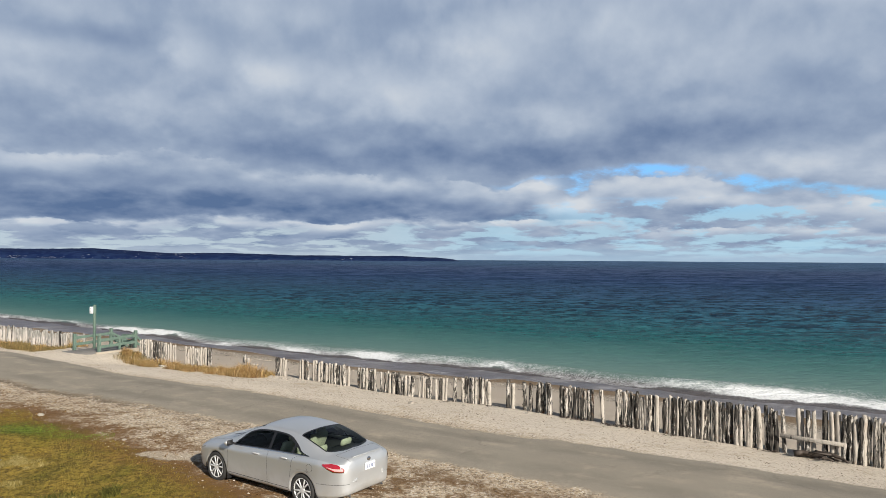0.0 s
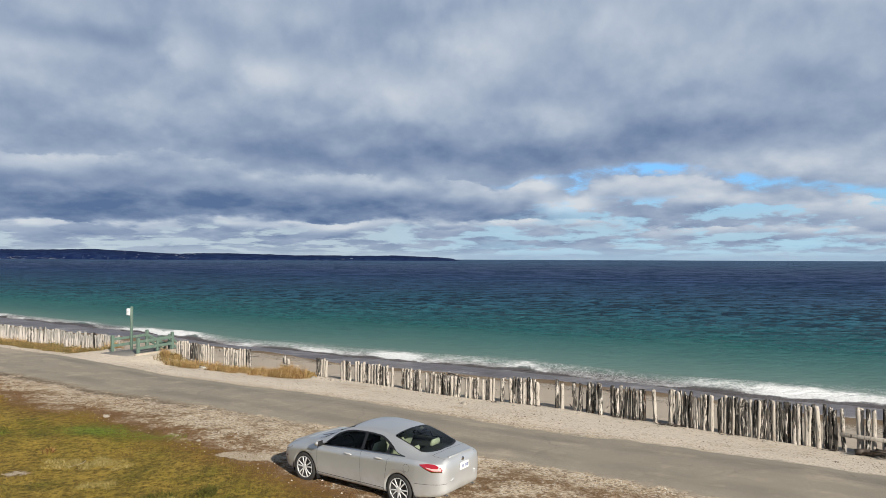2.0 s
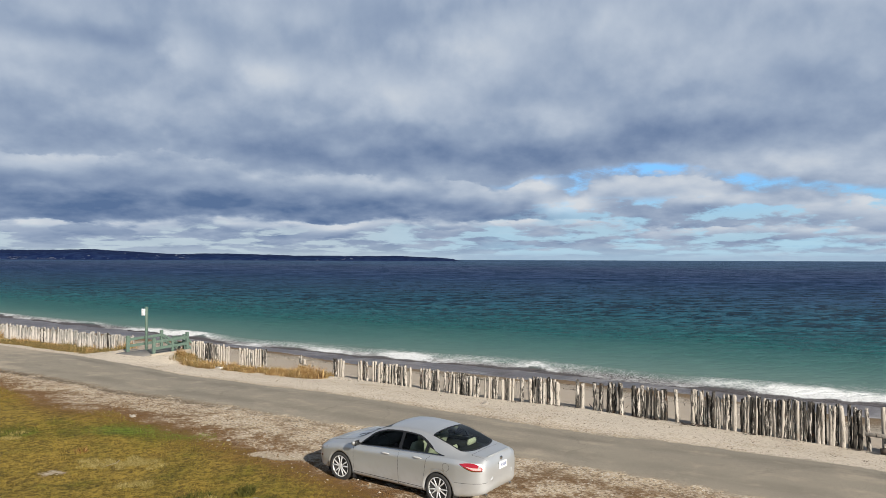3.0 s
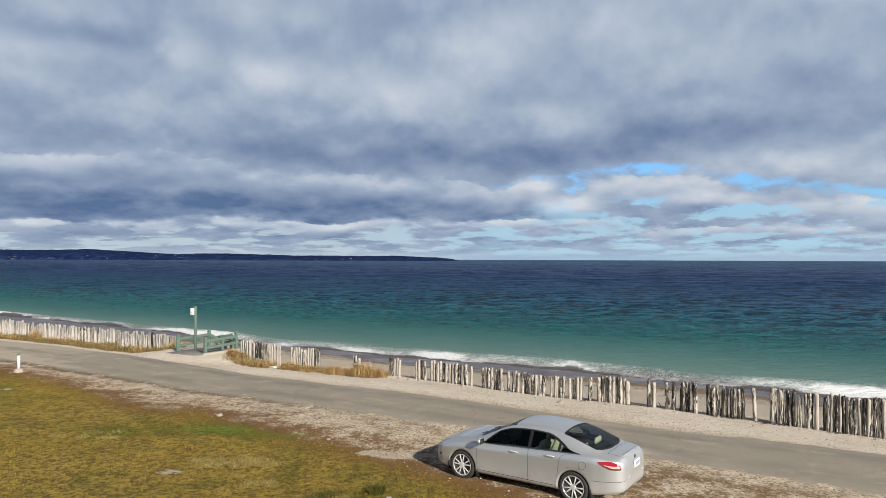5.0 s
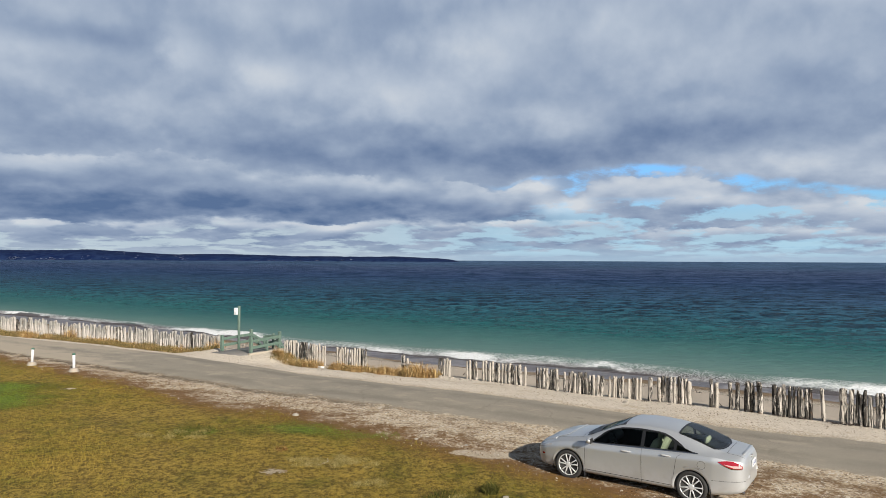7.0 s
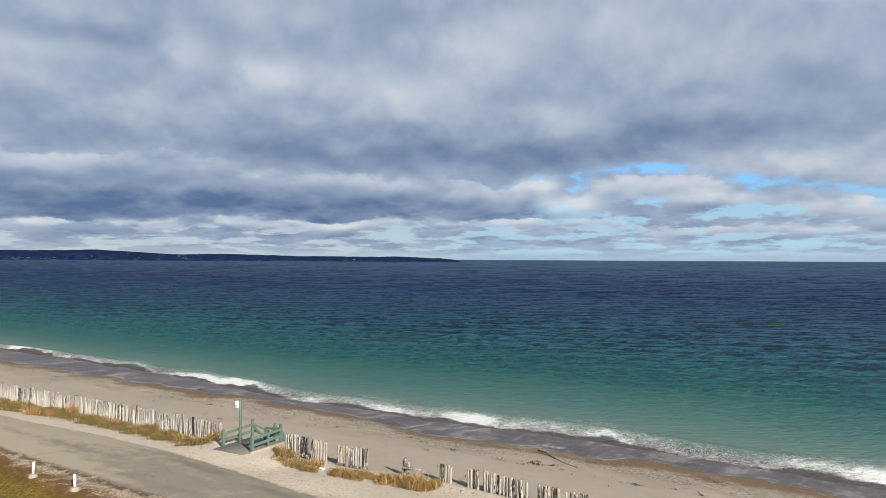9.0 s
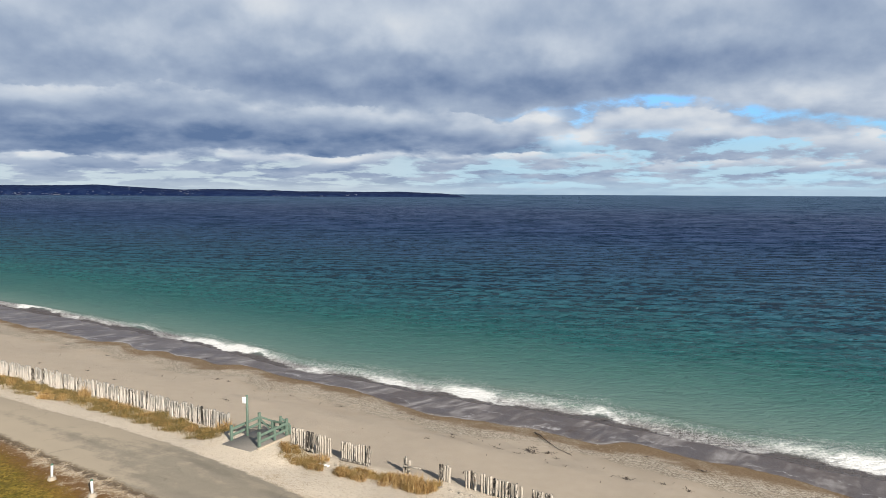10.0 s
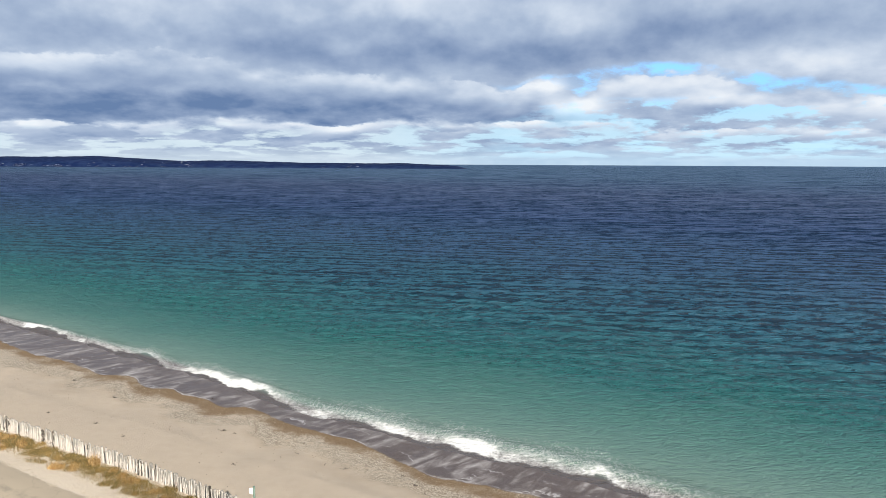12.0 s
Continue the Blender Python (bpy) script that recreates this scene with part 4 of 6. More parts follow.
r = random.Random(9)
x = -21.5
k = 0
while x > -62:
    count = r.randint(10, 19)
    span = count * (0.128 + 0.012 * r.random())
    palisade("palisade_section", x - span, x, count, 0.53 + 0.03 * r.random() + (0.1 if x < -34 else 0), 0.150, 0.10, "row of bleached white weathered posts above dry grass", 300 + k, 0.035, light=bleached_timber, ragged=0.22)
    x -= span + (0.03 if r.random() < 0.75 else r.uniform(0.12, 0.3))
    k += 1


# ---- painted timber steps down to the beach ----
def paint_build(base, dark):
    def build(n):
        p = n.coords()
        a, b = n.noise(p, 3.0, 4, 0.6), n.noise(n.scaled(p, 1, 1, 0.3), 22.0, 4, 0.6)
        c = n.mix(n.step(b, 0.35, 0.7), base, dark)
        c = n.mix(n.step(a, 0.6, 0.75, 0.0, 0.4), c, (0.30, 0.29, 0.24))
        return dict(color=c, rough=0.6, normal=n.bump(b, 0.4, 0.006))
    return build


green_paint = material("green_paint", build=paint_build((0.125, 0.185, 0.145), (0.075, 0.120, 0.094)))
deck_wood = material("grey_deck", build=paint_build((0.225, 0.21, 0.19), (0.14, 0.13, 0.118)))


def concrete_build(n):
    p = n.coords()
    a, b = n.noise(p, 2.0, 5, 0.65), n.noise(p, 30.0, 4, 0.6)
    return dict(color=n.mix(n.add(n.mul(a, 0.7), n.mul(b, 0.3)), (0.27, 0.23, 0.18), (0.42, 0.365, 0.29)), rough=0.9, normal=n.bump(b, 0.5, 0.01))


concrete = material("pale_concrete", build=concrete_build)


def beam(a, b, w, h, bevel=0.008, up=(0, 0, 1)):
    """A squared timber from a to b, in a new bmesh."""
    bm = bmesh.new()
    a, b = Vector(a), Vector(b)
    d = (b - a).normalized()
    u = Vector(up) if abs(d.dot(Vector(up))) < 0.95 else Vector((0, 1, 0))
    s = d.cross(u).normalized()
    u = s.cross(d)
    m = Matrix((s, d, u)).transposed().to_4x4()
    m.translation = (a + b) / 2
    bmesh.ops.create_cube(bm, size=1, matrix=m @ Matrix.Diagonal((w, (b - a).length, h, 1)))
    bmesh.ops.bevel(bm, geom=bm.edges[:], offset=bevel, segments=1, affect="EDGES")
    return bm


def stairs():
    """Deck, side rails and steps, in the thing's own axes: x along the road, y towards the sea."""
    front_l, front_r = Vector((-20.47, 40.55)), Vector((-18.58, 39.47))
    across = (front_r - front_l)
    turn = math.degrees(math.atan2(across.y, across.x))
    thing = empty("beach_stairs", pose(front_l.x, front_l.y, 0.0, 0, 0, turn), "green-painted timber stair rails and deck leading to beach", "stairs")
    W, D = across.length, 2.2
    part("deck", beam((W / 2, -0.70, -0.03), (W / 2, 2.3, -0.03), W + 0.1, 0.12), deck_wood, thing, "grey weathered deck")
    for side, x in (("l", 0.0), ("r", W)):
        for y, top in ((0.0, 0.92), (D, 1.05)):
            part("rail_post", beam((x, y, -0.35), (x, y, top), 0.15, 0.15, 0.012), green_paint, thing, shade=False)
        if side == "r":
            part("rail_post", beam((x, D * 0.55, 0.0), (x, D * 0.55, 0.78), 0.11, 0.11, 0.01), green_paint, thing, shade=False)
        for z in (0.70, 0.34):
            part("rail", beam((x + 0.02, 0.07, z), (x + 0.02, D, z + 0.06), 0.06, 0.15, 0.01), green_paint, thing, shade=False)
    # a narrower flight goes down from the left half of the deck, a rail closes the rest
    F = 1.04
    for x, y, top in ((F, D, 0.74), (F, D + 0.72, 0.80), (0.0, D + 1.25, 0.16), (F, D + 1.5, 0.0)):
        part("rail_post", beam((x, y, -1.3), (x, y, top), 0.12, 0.12, 0.01), green_paint, thing, shade=False)
    for z in (0.70, 0.36):
        part("rail", beam((F, D, z), (W, D, z + 0.06), 0.055, 0.13, 0.01), green_paint, thing, shade=False)
        part("rail", beam((0.0, D, z + 0.10), (0.0, D + 1.25, z - 0.58), 0.055, 0.12, 0.01), green_paint, thing, shade=False)
        part("rail", beam((F, D + 0.72, z), (F, D + 1.5, z - 0.66), 0.055, 0.12, 0.01), green_paint, thing, shade=False)
    part("brace", beam((0.02, D, 0.72), (F - 0.1, D + 0.1, 0.02), 0.05, 0.10, 0.01), green_paint, thing, shade=False)
    part("brace", beam((F, D + 0.05, 0.1), (W - 0.06, D + 0.05, 0.62), 0.05, 0.09, 0.01), green_paint, thing, shade=False)
    for x in (0.12, F - 0.12):
        part("stringer", beam((x, D, -0.12), (x, D + 1.9, -1.18), 0.06, 0.26, 0.01), deck_wood, thing, shade=False)
    for k in range(6):
        part("tread", beam((0.1, D + 0.22 + 0.29 * k, -0.10 - 0.165 * k), (F - 0.1, D + 0.22 + 0.29 * k, -0.10 - 0.165 * k), 0.27, 0.045, 0.006), deck_wood, thing, shade=False)
    part("side_wall", beam((W + 0.16, -0.3, -0.24), (W + 0.16, D + 0.25, -0.24), 0.16, 0.66, 0.02), concrete, thing, "pale rough concrete side wall")
    return thing


stairs()

sign_white = material("white_sign", build=lambda n: dict(color=n.mix(n.step(n.noise(n.coords(), 9.0, 3), 0.5, 0.75, 0, 0.3), (0.82, 0.83, 0.83), (0.66, 0.67, 0.66)), rough=0.5))
sign_ink = material("grey_ink", (0.28, 0.29, 0.30), 0.6)
signpost = empty("signpost", pose(-19.76, 41.30, 0.05, 0, 0, -12), "tall green square pole with a small white notice board", "sign")
part("pole", beam((0, 0, -0.2), (0, 0, 2.42), 0.12, 0.12, 0.01), green_paint, signpost)
board = part("board", beam((-0.17, -0.07, 2.12), (-0.17, -0.045, 2.12), 0.23, 0.38, 0.006), sign_white, signpost, "white rectangular board with faded print")
for z, w in ((2.22, 0.14), (2.14, 0.10), (2.07, 0.14), (2.01, 0.08)):
    part("print_bar", beam((-0.17, -0.077, z), (-0.17, -0.0715, z), w, 0.022, 0.001), sign_ink, board)


# ---- white marker posts on concrete feet ----
white_plastic = material("white_paint", build=lambda n: dict(color=n.mix(n.noise(n.coords(), 6.0, 4), (0.78, 0.79, 0.80), (0.88, 0.88, 0.87)), rough=0.45))
cap_green = material("green_cap", (0.05, 0.13, 0.09), 0.5)


def turned(profile, segments=16):
    """A bmesh turned round z from (radius, height) pairs."""
    bm = bmesh.new()
    loops = [[bm.verts.new((r * math.cos(a), r * math.sin(a), z)) for a in (2 * math.pi * k / segments for k in range(segments))] for r, z in profile]
    for lo, hi in zip(loops, loops[1:]):
        for k in range(segments):
            bm.faces.new((lo[k], lo[(k + 1) % segments], hi[(k + 1) % segments], hi[k]))
    bm.faces.new(loops[0][::-1])
    bm.faces.new(loops[-1])
    return bm


def marker(m, label):
    thing = empty("marker_post", m, label, "post", "white marker posts")
    part("concrete_foot", turned([(0.20, -0.06), (0.21, 0.02), (0.17, 0.14), (0.155, 0.16), (0.06, 0.165)]), concrete, thing, "tapered grey concrete foot")
    part("pole", turned([(0.062, 0.12), (0.062, 0.76), (0.06, 0.765)]), white_plastic, thing)
    part("cap", turned([(0.067, 0.745), (0.067, 0.80), (0.055, 0.82), (0.02, 0.826)]), cap_green, thing, "dark green cap")
    return thing


for x, y, lean in ((-27.6, 34.85, 3), (-24.65, 33.0, -1)):
    marker(pose(x, y, ground_at(x, y), 0, lean, 0), "white round marker post, green cap, concrete foot in grass")
# ---- grass, gravel and litter ----
def blades(name, xs, ys, zs, length, width, bend, mat, parent=None, attributes=None):
    """Many bent blades, one mesh: a tapering quad and a tip each."""
    k = len(xs)
    a = rng.uniform(0, 2 * math.pi, k)
    b = rng.uniform(0, 2 * math.pi, k)
    root = np.stack([xs, ys, zs], 1)
    side = np.stack([np.cos(a), np.sin(a), 0 * a], 1) * (width / 2)[:, None]
    lean_ = np.stack([np.cos(b), np.sin(b), 0 * b], 1) * (bend * length)[:, None]
    up_ = np.array([0, 0, 1.0])
    mid_ = root + lean_ * 0.35 + up_ * (length * 0.6)[:, None]
    tip = root + lean_ + up_ * (length * np.sqrt(np.clip(1 - 0.5 * bend**2, 0.2, 1)))[:, None]
    v = np.stack([root - side, root + side, mid_ + side * 0.7, mid_ - side * 0.7, tip], 1).reshape(-1, 3)
    o = np.arange(k)[:, None] * 5
    f = np.concatenate([o + [[0, 1, 2]], o + [[0, 2, 3]], o + [[3, 2, 4]]], 0)
    return mesh_object(name, v, f, mat, parent, smooth_shade=False, attributes=None if attributes is None else dict(green=attributes))


def grass_build(n):
    p, r = n.coords(), n.island()
    mid, big = n.noise(p, 1.1, 5, 0.62), n.noise(p, 0.22, 4, 0.6)
    green = n.mix(r, (0.054, 0.060, 0.006), (0.185, 0.180, 0.022))
    straw = n.mix(r, (0.095, 0.062, 0.007), (0.45, 0.312, 0.058))
    c = n.mix(n.step(n.add(n.mul(mid, 0.5), n.mul(big, 0.6), n.mul(n.add(r, -0.5), 0.25), n.mul(n.attr("green"), 0.36)), 0.46, 0.80), straw, green)
    c = n.mix(n.step(n.add(n.attr("green"), n.mul(n.add(r, -0.5), 0.5)), 0.4, 0.9, 0.0, 0.85), c, n.mix(r, (0.060, 0.105, 0.009), (0.190, 0.275, 0.030)))
    return dict(color=c, rough=0.75, spec=0.15)


grass_mat = material("lawn_grass", build=grass_build)
gx_, gy_ = rng.uniform(-38, -2.5, 640000), rng.uniform(12.5, 39, 640000)
inside_ = (lawn_edge(gx_) - gy_) * LEAN + 0.5 * wobble(gx_, gy_, 0.8, 3) > 0.15
car_far = (np.abs((gx_ + 3.78) * -0.57 + (gy_ - 18.38) * -0.82) > 1.0) | (np.abs((gx_ + 3.78) * -0.82 + (gy_ - 18.38) * 0.57) > 2.6)
thick = rng.uniform(0, 1, len(gx_)) < 0.45 + 0.4 * wobble(gx_, gy_, 1.6, 8)
sparse = sum(np.exp(-(((gx_ - a) / c) ** 2 + ((gy_ - b) / d) ** 2)) for a, b, c, d in BARE) < 0.3
ok = inside_ & car_far & thick & sparse
gx_, gy_ = gx_[ok], gy_[ok]
size = rng.uniform(0.025, 0.06, len(gx_)) * (1 + 0.5 * np.clip(wobble(gx_, gy_, 2.2, 5), 0, 1))
tagged(blades("lawn_grass", gx_, gy_, land(gx_, gy_) - 0.005, size, rng.uniform(0.006, 0.013, len(gx_)), rng.uniform(0.3, 1.1, len(gx_)), grass_mat, attributes=np.repeat(sum(np.exp(-(((gx_ - a) / c) ** 2 + ((gy_ - b) / d) ** 2)) for a, b, c, d in LUSH), 5)), "short olive and straw-coloured grass of the lawn", "grass", kind="stuff")


def pebble_build(n):
    r = n.island()
    c = n.ramp(r, [(0.0, (0.09, 0.062, 0.04)), (0.35, (0.28, 0.22, 0.155)), (0.7, (0.46, 0.39, 0.30)), (0.95, (0.58, 0.515, 0.43)), (1.0, (0.66, 0.61, 0.55))])
    return dict(color=c, rough=0.85, spec=0.25)


pebble_mat = material("pebbles", build=pebble_build)
OCTA = np.array([(1, 0, 0), (0, 1, 0), (-1, 0, 0), (0, -1, 0), (0, 0, 1), (0, 0, -1)], float)
OCTA_F = np.array([(0, 1, 4), (1, 2, 4), (2, 3, 4), (3, 0, 4), (1, 0, 5), (2, 1, 5), (3, 2, 5), (0, 3, 5)])


def scatter_stones(name, xs, ys, sizes, mat, flat=0.55, sink=0.2):
    k = len(xs)
    a = rng.uniform(0, 2 * math.pi, k)
    sh = sizes[:, None, None] * OCTA[None] * rng.uniform(0.6, 1.25, (k, 6, 1)) * np.array([1, 0.8, flat])
    ca, sa = np.cos(a)[:, None], np.sin(a)[:, None]
    v = np.stack([sh[..., 0] * ca - sh[..., 1] * sa + xs[:, None], sh[..., 0] * sa + sh[..., 1] * ca + ys[:, None], sh[..., 2] + (land(xs, ys) + sizes * sink)[:, None]], -1)
    f = (np.arange(k)[:, None, None] * 6 + OCTA_F[None]).reshape(-1, 3)
    return mesh_object(name, v.reshape(-1, 3), f, mat, smooth_shade=False)


sx_, sy_ = rng.uniform(-36, 14, 120000), rng.uniform(10, 44, 120000)
from_lawn = (sy_ - lawn_edge(sx_)) * LEAN
off_road = np.maximum(road_near(sx_) - sy_, sy_ - road_far(sx_)) * LEAN
to_fence = (sy_ - fence_line(sx_)) * LEAN
dense = np.where(sy_ < road_near(sx_), 0.42, 0.30) + 0.25 * wobble(sx_, sy_, 1.2, 6)
ok = (from_lawn > -0.4) & (off_road > -0.05) & (to_fence < -0.1) & (rng.uniform(0, 1, len(sx_)) < dense)
sx_, sy_ = sx_[ok], sy_[ok]
tagged(scatter_stones("verge_gravel", sx_, sy_, 0.010 + 0.026 * rng.uniform(0, 1, len(sx_)) ** 3, pebble_mat), "loose pale gravel strewn along the road verges", "gravel", kind="stuff")

leaf_mat = material("dead_leaves", build=lambda n: dict(color=n.ramp(n.island(), [(0.0, (0.06, 0.028, 0.009)), (0.5, (0.17, 0.084, 0.024)), (1.0, (0.33, 0.20, 0.075))]), rough=0.9, spec=0.1))
lx, ly = rng.uniform(-36, 10, 90000), rng.uniform(8, 40, 90000)
near_edge = (ly - lawn_edge(lx)) * LEAN
ok = (np.abs(near_edge - 0.7 + 0.9 * wobble(lx, ly, 2.0, 7)) < 0.9) & (ly < road_near(lx) + 0.1) & (rng.uniform(0, 1, len(lx)) < 0.6 + 0.5 * wobble(lx, ly, 0.9, 2))
lx, ly = lx[ok], ly[ok]
tagged(blades("dead_leaves", lx, ly, land(lx, ly) + 0.002, rng.uniform(0.02, 0.05, len(lx)), rng.uniform(0.012, 0.03, len(lx)), rng.uniform(0.9, 1.35, len(lx)), leaf_mat), "brown dead leaves and stalks along the lawn edge", "leaf litter", kind="stuff")


# ---- dry grass at the foot of the palisade ----
def dry_build(n):
    r, h = n.island(), n.split(n.coords())[2]
    c = n.ramp(r, [(0.0, (0.075, 0.036, 0.014)), (0.35, (0.22, 0.120, 0.042)), (0.7, (0.44, 0.275, 0.105)), (1.0, (0.70, 0.53, 0.27))])
    tint = n.mix(n.step(n.random(), 0.5, 0.9, 0.0, 0.45), c, (0.20, 0.16, 0.055))
    return dict(color=tint, rough=0.8, spec=0.15)


dry_mat = material("dry_grass", build=dry_build)


def tuft_mesh(seed, wide, count, tall, mat):
    g = np.random.default_rng(seed)
    rad = wide * np.sqrt(g.uniform(0, 1, count))
    a = g.uniform(0, 6.28, count)
    length = tall * g.uniform(0.45, 1.0, count) * (1 - 0.4 * rad / wide)
    ob = blades("tuft", rad * np.cos(a), rad * np.sin(a) * 0.7, np.full(count, -0.03), length, g.uniform(0.009, 0.020, count), g.uniform(0.15, 1.15, count), mat)
    me = ob.data
    bpy.data.objects.remove(ob)
    return me


olive_mat = material("brown_grass", build=lambda n: dict(color=n.ramp(n.island(), [(0.0, (0.045, 0.030, 0.012)), (0.25, (0.095, 0.090, 0.024)), (0.5, (0.15, 0.105, 0.036)), (0.8, (0.25, 0.165, 0.062)), (1.0, (0.46, 0.34, 0.17))]), rough=0.8, spec=0.15))
straw_mat = material("pale_straw", build=lambda n: dict(color=n.ramp(n.island(), [(0.0, (0.10, 0.080, 0.016)), (0.4, (0.26, 0.20, 0.055)), (1.0, (0.52, 0.43, 0.19))]), rough=0.8, spec=0.15))
STRAW_TUFTS = [tuft_mesh(k + 40, 0.55, 260, 0.5, straw_mat) for k in range(5)]
TUFTS = [tuft_mesh(k, 0.42 + 0.07 * k, 420, 0.62 + 0.07 * (k % 3), dry_mat) for k in range(5)]
LOW_TUFTS = [tuft_mesh(k + 20, 0.55 + 0.08 * k, 560, 0.34 + 0.07 * (k % 3), olive_mat) for k in range(5)]


def dry_clump(x, y, scale, word, r, meshes=None):
    ob = new("dry_grass_clump", (meshes or TUFTS)[r.randrange(5)])
    ob.matrix_world = pose(x, y, ground_at(x, y) - 0.01, 0, 0, r.uniform(0, 360)) @ Matrix.Diagonal((scale * r.uniform(0.9, 1.4), scale * r.uniform(0.8, 1.1), scale * r.uniform(0.85, 1.5), 1))
    return tagged(ob, word, "dry grass", "dry grass clumps")


r = random.Random(21)
for x0, x1, count, v0, v1, scale in ((-17.2, -14.9, 13, -2.5, -1.0, 0.68), (-13.8, -12.0, 10, -2.4, -1.0, 0.80), (-11.5, -8.7, 14, -2.3, -0.9, 0.86)):
    for k in range(count):
        x = x0 + (x1 - x0) * (k + r.random()) / count
        dry_clump(x, float(fence_line(x)) + r.uniform(v0, v1) / LEAN, scale * r.uniform(0.6, 1.25), "clump of tall golden dry grass at the palisade foot", r)
for k in range(150):
    x = -21.6 - 39 * (k + r.random()) / 150
    dry_clump(x, float(fence_line(x)) + r.uniform(-2.7 if k % 3 else -1.5, -0.65) / LEAN, r.uniform(0.55, 1.0) * (1.0 if k % 3 else 1.3), "low brown dry grass clump below bleached posts", r, LOW_TUFTS if k % 4 else TUFTS)

# loose stalks between the clumps
tx = np.r_[rng.uniform(-61, -21.3, 26000), rng.uniform(-17.6, -8.6, 5200)]
tv = np.where(tx < -20, -3.1 + 2.7 * rng.beta(2.2, 1.3, len(tx)), -2.7 + 1.8 * rng.beta(2.0, 1.5, len(tx)))
ty = fence_line(tx) + tv / LEAN
tufted = (tx < -20) | ((tx > -17.3) & (tx < -14.7)) | ((tx > -13.9) & (tx < -12.3)) | ((tx > -11.6) & (tx < -9.0))
ok = tufted & (rng.uniform(0, 1, len(tx)) < 0.65 + 0.6 * wobble(tx, ty, 1.7, 4))
tx, ty = tx[ok], ty[ok]
tagged(blades("dry_stalks", tx, ty, land(tx, ty) - 0.01, rng.uniform(0.10, 0.36, len(tx)), rng.uniform(0.010, 0.022, len(tx)), rng.uniform(0.3, 1.15, len(tx)), olive_mat), "brown and olive dry stalks along the palisade foot", "dry grass", kind="stuff")

# ---- stones, boards and driftwood ----
def rock_build(n):
    p = n.shift(n.coords(), n.join(n.mul(n.random(), 31.0), 0.0, 0.0))
    a, b = n.noise(p, 5.0, 5, 0.6), n.noise(p, 40.0, 3, 0.6)
    c = n.mix(a, (0.20, 0.17, 0.135), (0.42, 0.375, 0.31))
    return dict(color=n.mix(n.mul(b, 0.4), c, (0.50, 0.46, 0.40)), rough=0.9, normal=n.bump(n.add(a, n.mul(b, 0.5)), 0.7, 0.02))


rock_mat = material("pale_rock", build=rock_build)


def rock_mesh(seed):
    bm = bmesh.new()
    bmesh.ops.create_icosphere(bm, subdivisions=3, radius=1)
    for v in bm.verts:
        d = v.co.normalized()
        v.co = d * (1 + 0.35 * noise.noise(d * 1.3 + Vector((seed * 3.1, 0, 0))) + 0.10 * noise.noise(d * 4 + Vector((0, seed, 0))))
        v.co.z *= 0.62
    me = bpy.data.meshes.new("rock")
    bm.to_mesh(me)
    bm.free()
    me.materials.append(rock_mat)
    return me


ROCKS = [rock_mesh(k) for k in range(5)]
r = random.Random(5)
ROCK_SPOTS = [(-1.40, 28.40, 0.17), (-13.10, 24.69, 0.13), (-9.10, 21.80, 0.08), (-7.72, 21.17, 0.07), (-7.05, 16.95, 0.10), (-13.7, 38.1, 0.16), (-13.4, 37.7, 0.12), (-12.9, 37.8, 0.10), (-14.1, 38.3, 0.13),
              (-8.4, 35.5, 0.18), (-7.9, 35.2, 0.13), (-7.4, 34.9, 0.15), (-6.9, 34.7, 0.12), (-11.9, 36.9, 0.10), (-11.3, 36.6, 0.12), (-5.6, 33.7, 0.12), (-4.9, 33.3, 0.14), (-3.0, 31.9, 0.10), (-13.27, 37.95, 0.22), (-12.6, 37.6, 0.18), (-12.3, 37.2, 0.15), (-13.0, 37.3, 0.14), (-13.9, 37.6, 0.12), (-14.6, 37.9, 0.11), (-11.8, 36.7, 0.14), (0.6, 29.4, 0.10), (2.9, 28.3, 0.09), (8.1, 24.4, 0.09)]
for x, y, size in ROCK_SPOTS:
    size *= 0.72
    ob = new("stone", r.choice(ROCKS))
    ob.matrix_world = pose(x, y, ground_at(x, y) + size * 0.2, 0, 0, r.uniform(0, 360)) @ Matrix.Diagonal((size * r.uniform(0.9, 1.3), size, size * r.uniform(0.8, 1.0), 1))
    tagged(ob, "pale weathered stone lying on the grass" if y < 26 and x < -6 else "pale rounded stone lying on gravel verge", "stone", "loose stones")


def board(name, a, b, w, h, mat, label):
    mid = (Vector(a) + Vector(b)) / 2
    ob = part(name, beam(Vector(a) - mid, Vector(b) - mid, w, h, 0.01), mat)
    ob.location = mid
    return tagged(ob, label, "board")


board("nailed_plank", (10.02, 23.52, -0.10), (11.38, 22.48, -0.11), 0.05, 0.12, pale_timber, "weathered grey plank nailed across palisade posts")
board("low_plank", (-14.0, 39.30, -0.55), (-12.3, 38.36, -0.53), 0.05, 0.14, pale_timber, "weathered board along the foot of posts")
board("low_plank", (-17.3, 41.1, -0.36), (-15.75, 40.25, -0.44), 0.05, 0.15, pale_timber, "weathered board along the foot of posts")
board("cross_plank", (-10.42, 37.55, -0.20), (-9.45, 37.12, -0.18), 0.05, 0.10, pale_timber, "short weathered board fixed to broken posts")
board("loose_board", (-15.05, 38.42, -0.46), (-14.45, 38.08, -0.46), 0.16, 0.06, white_plastic, "white painted board lying on gravel")


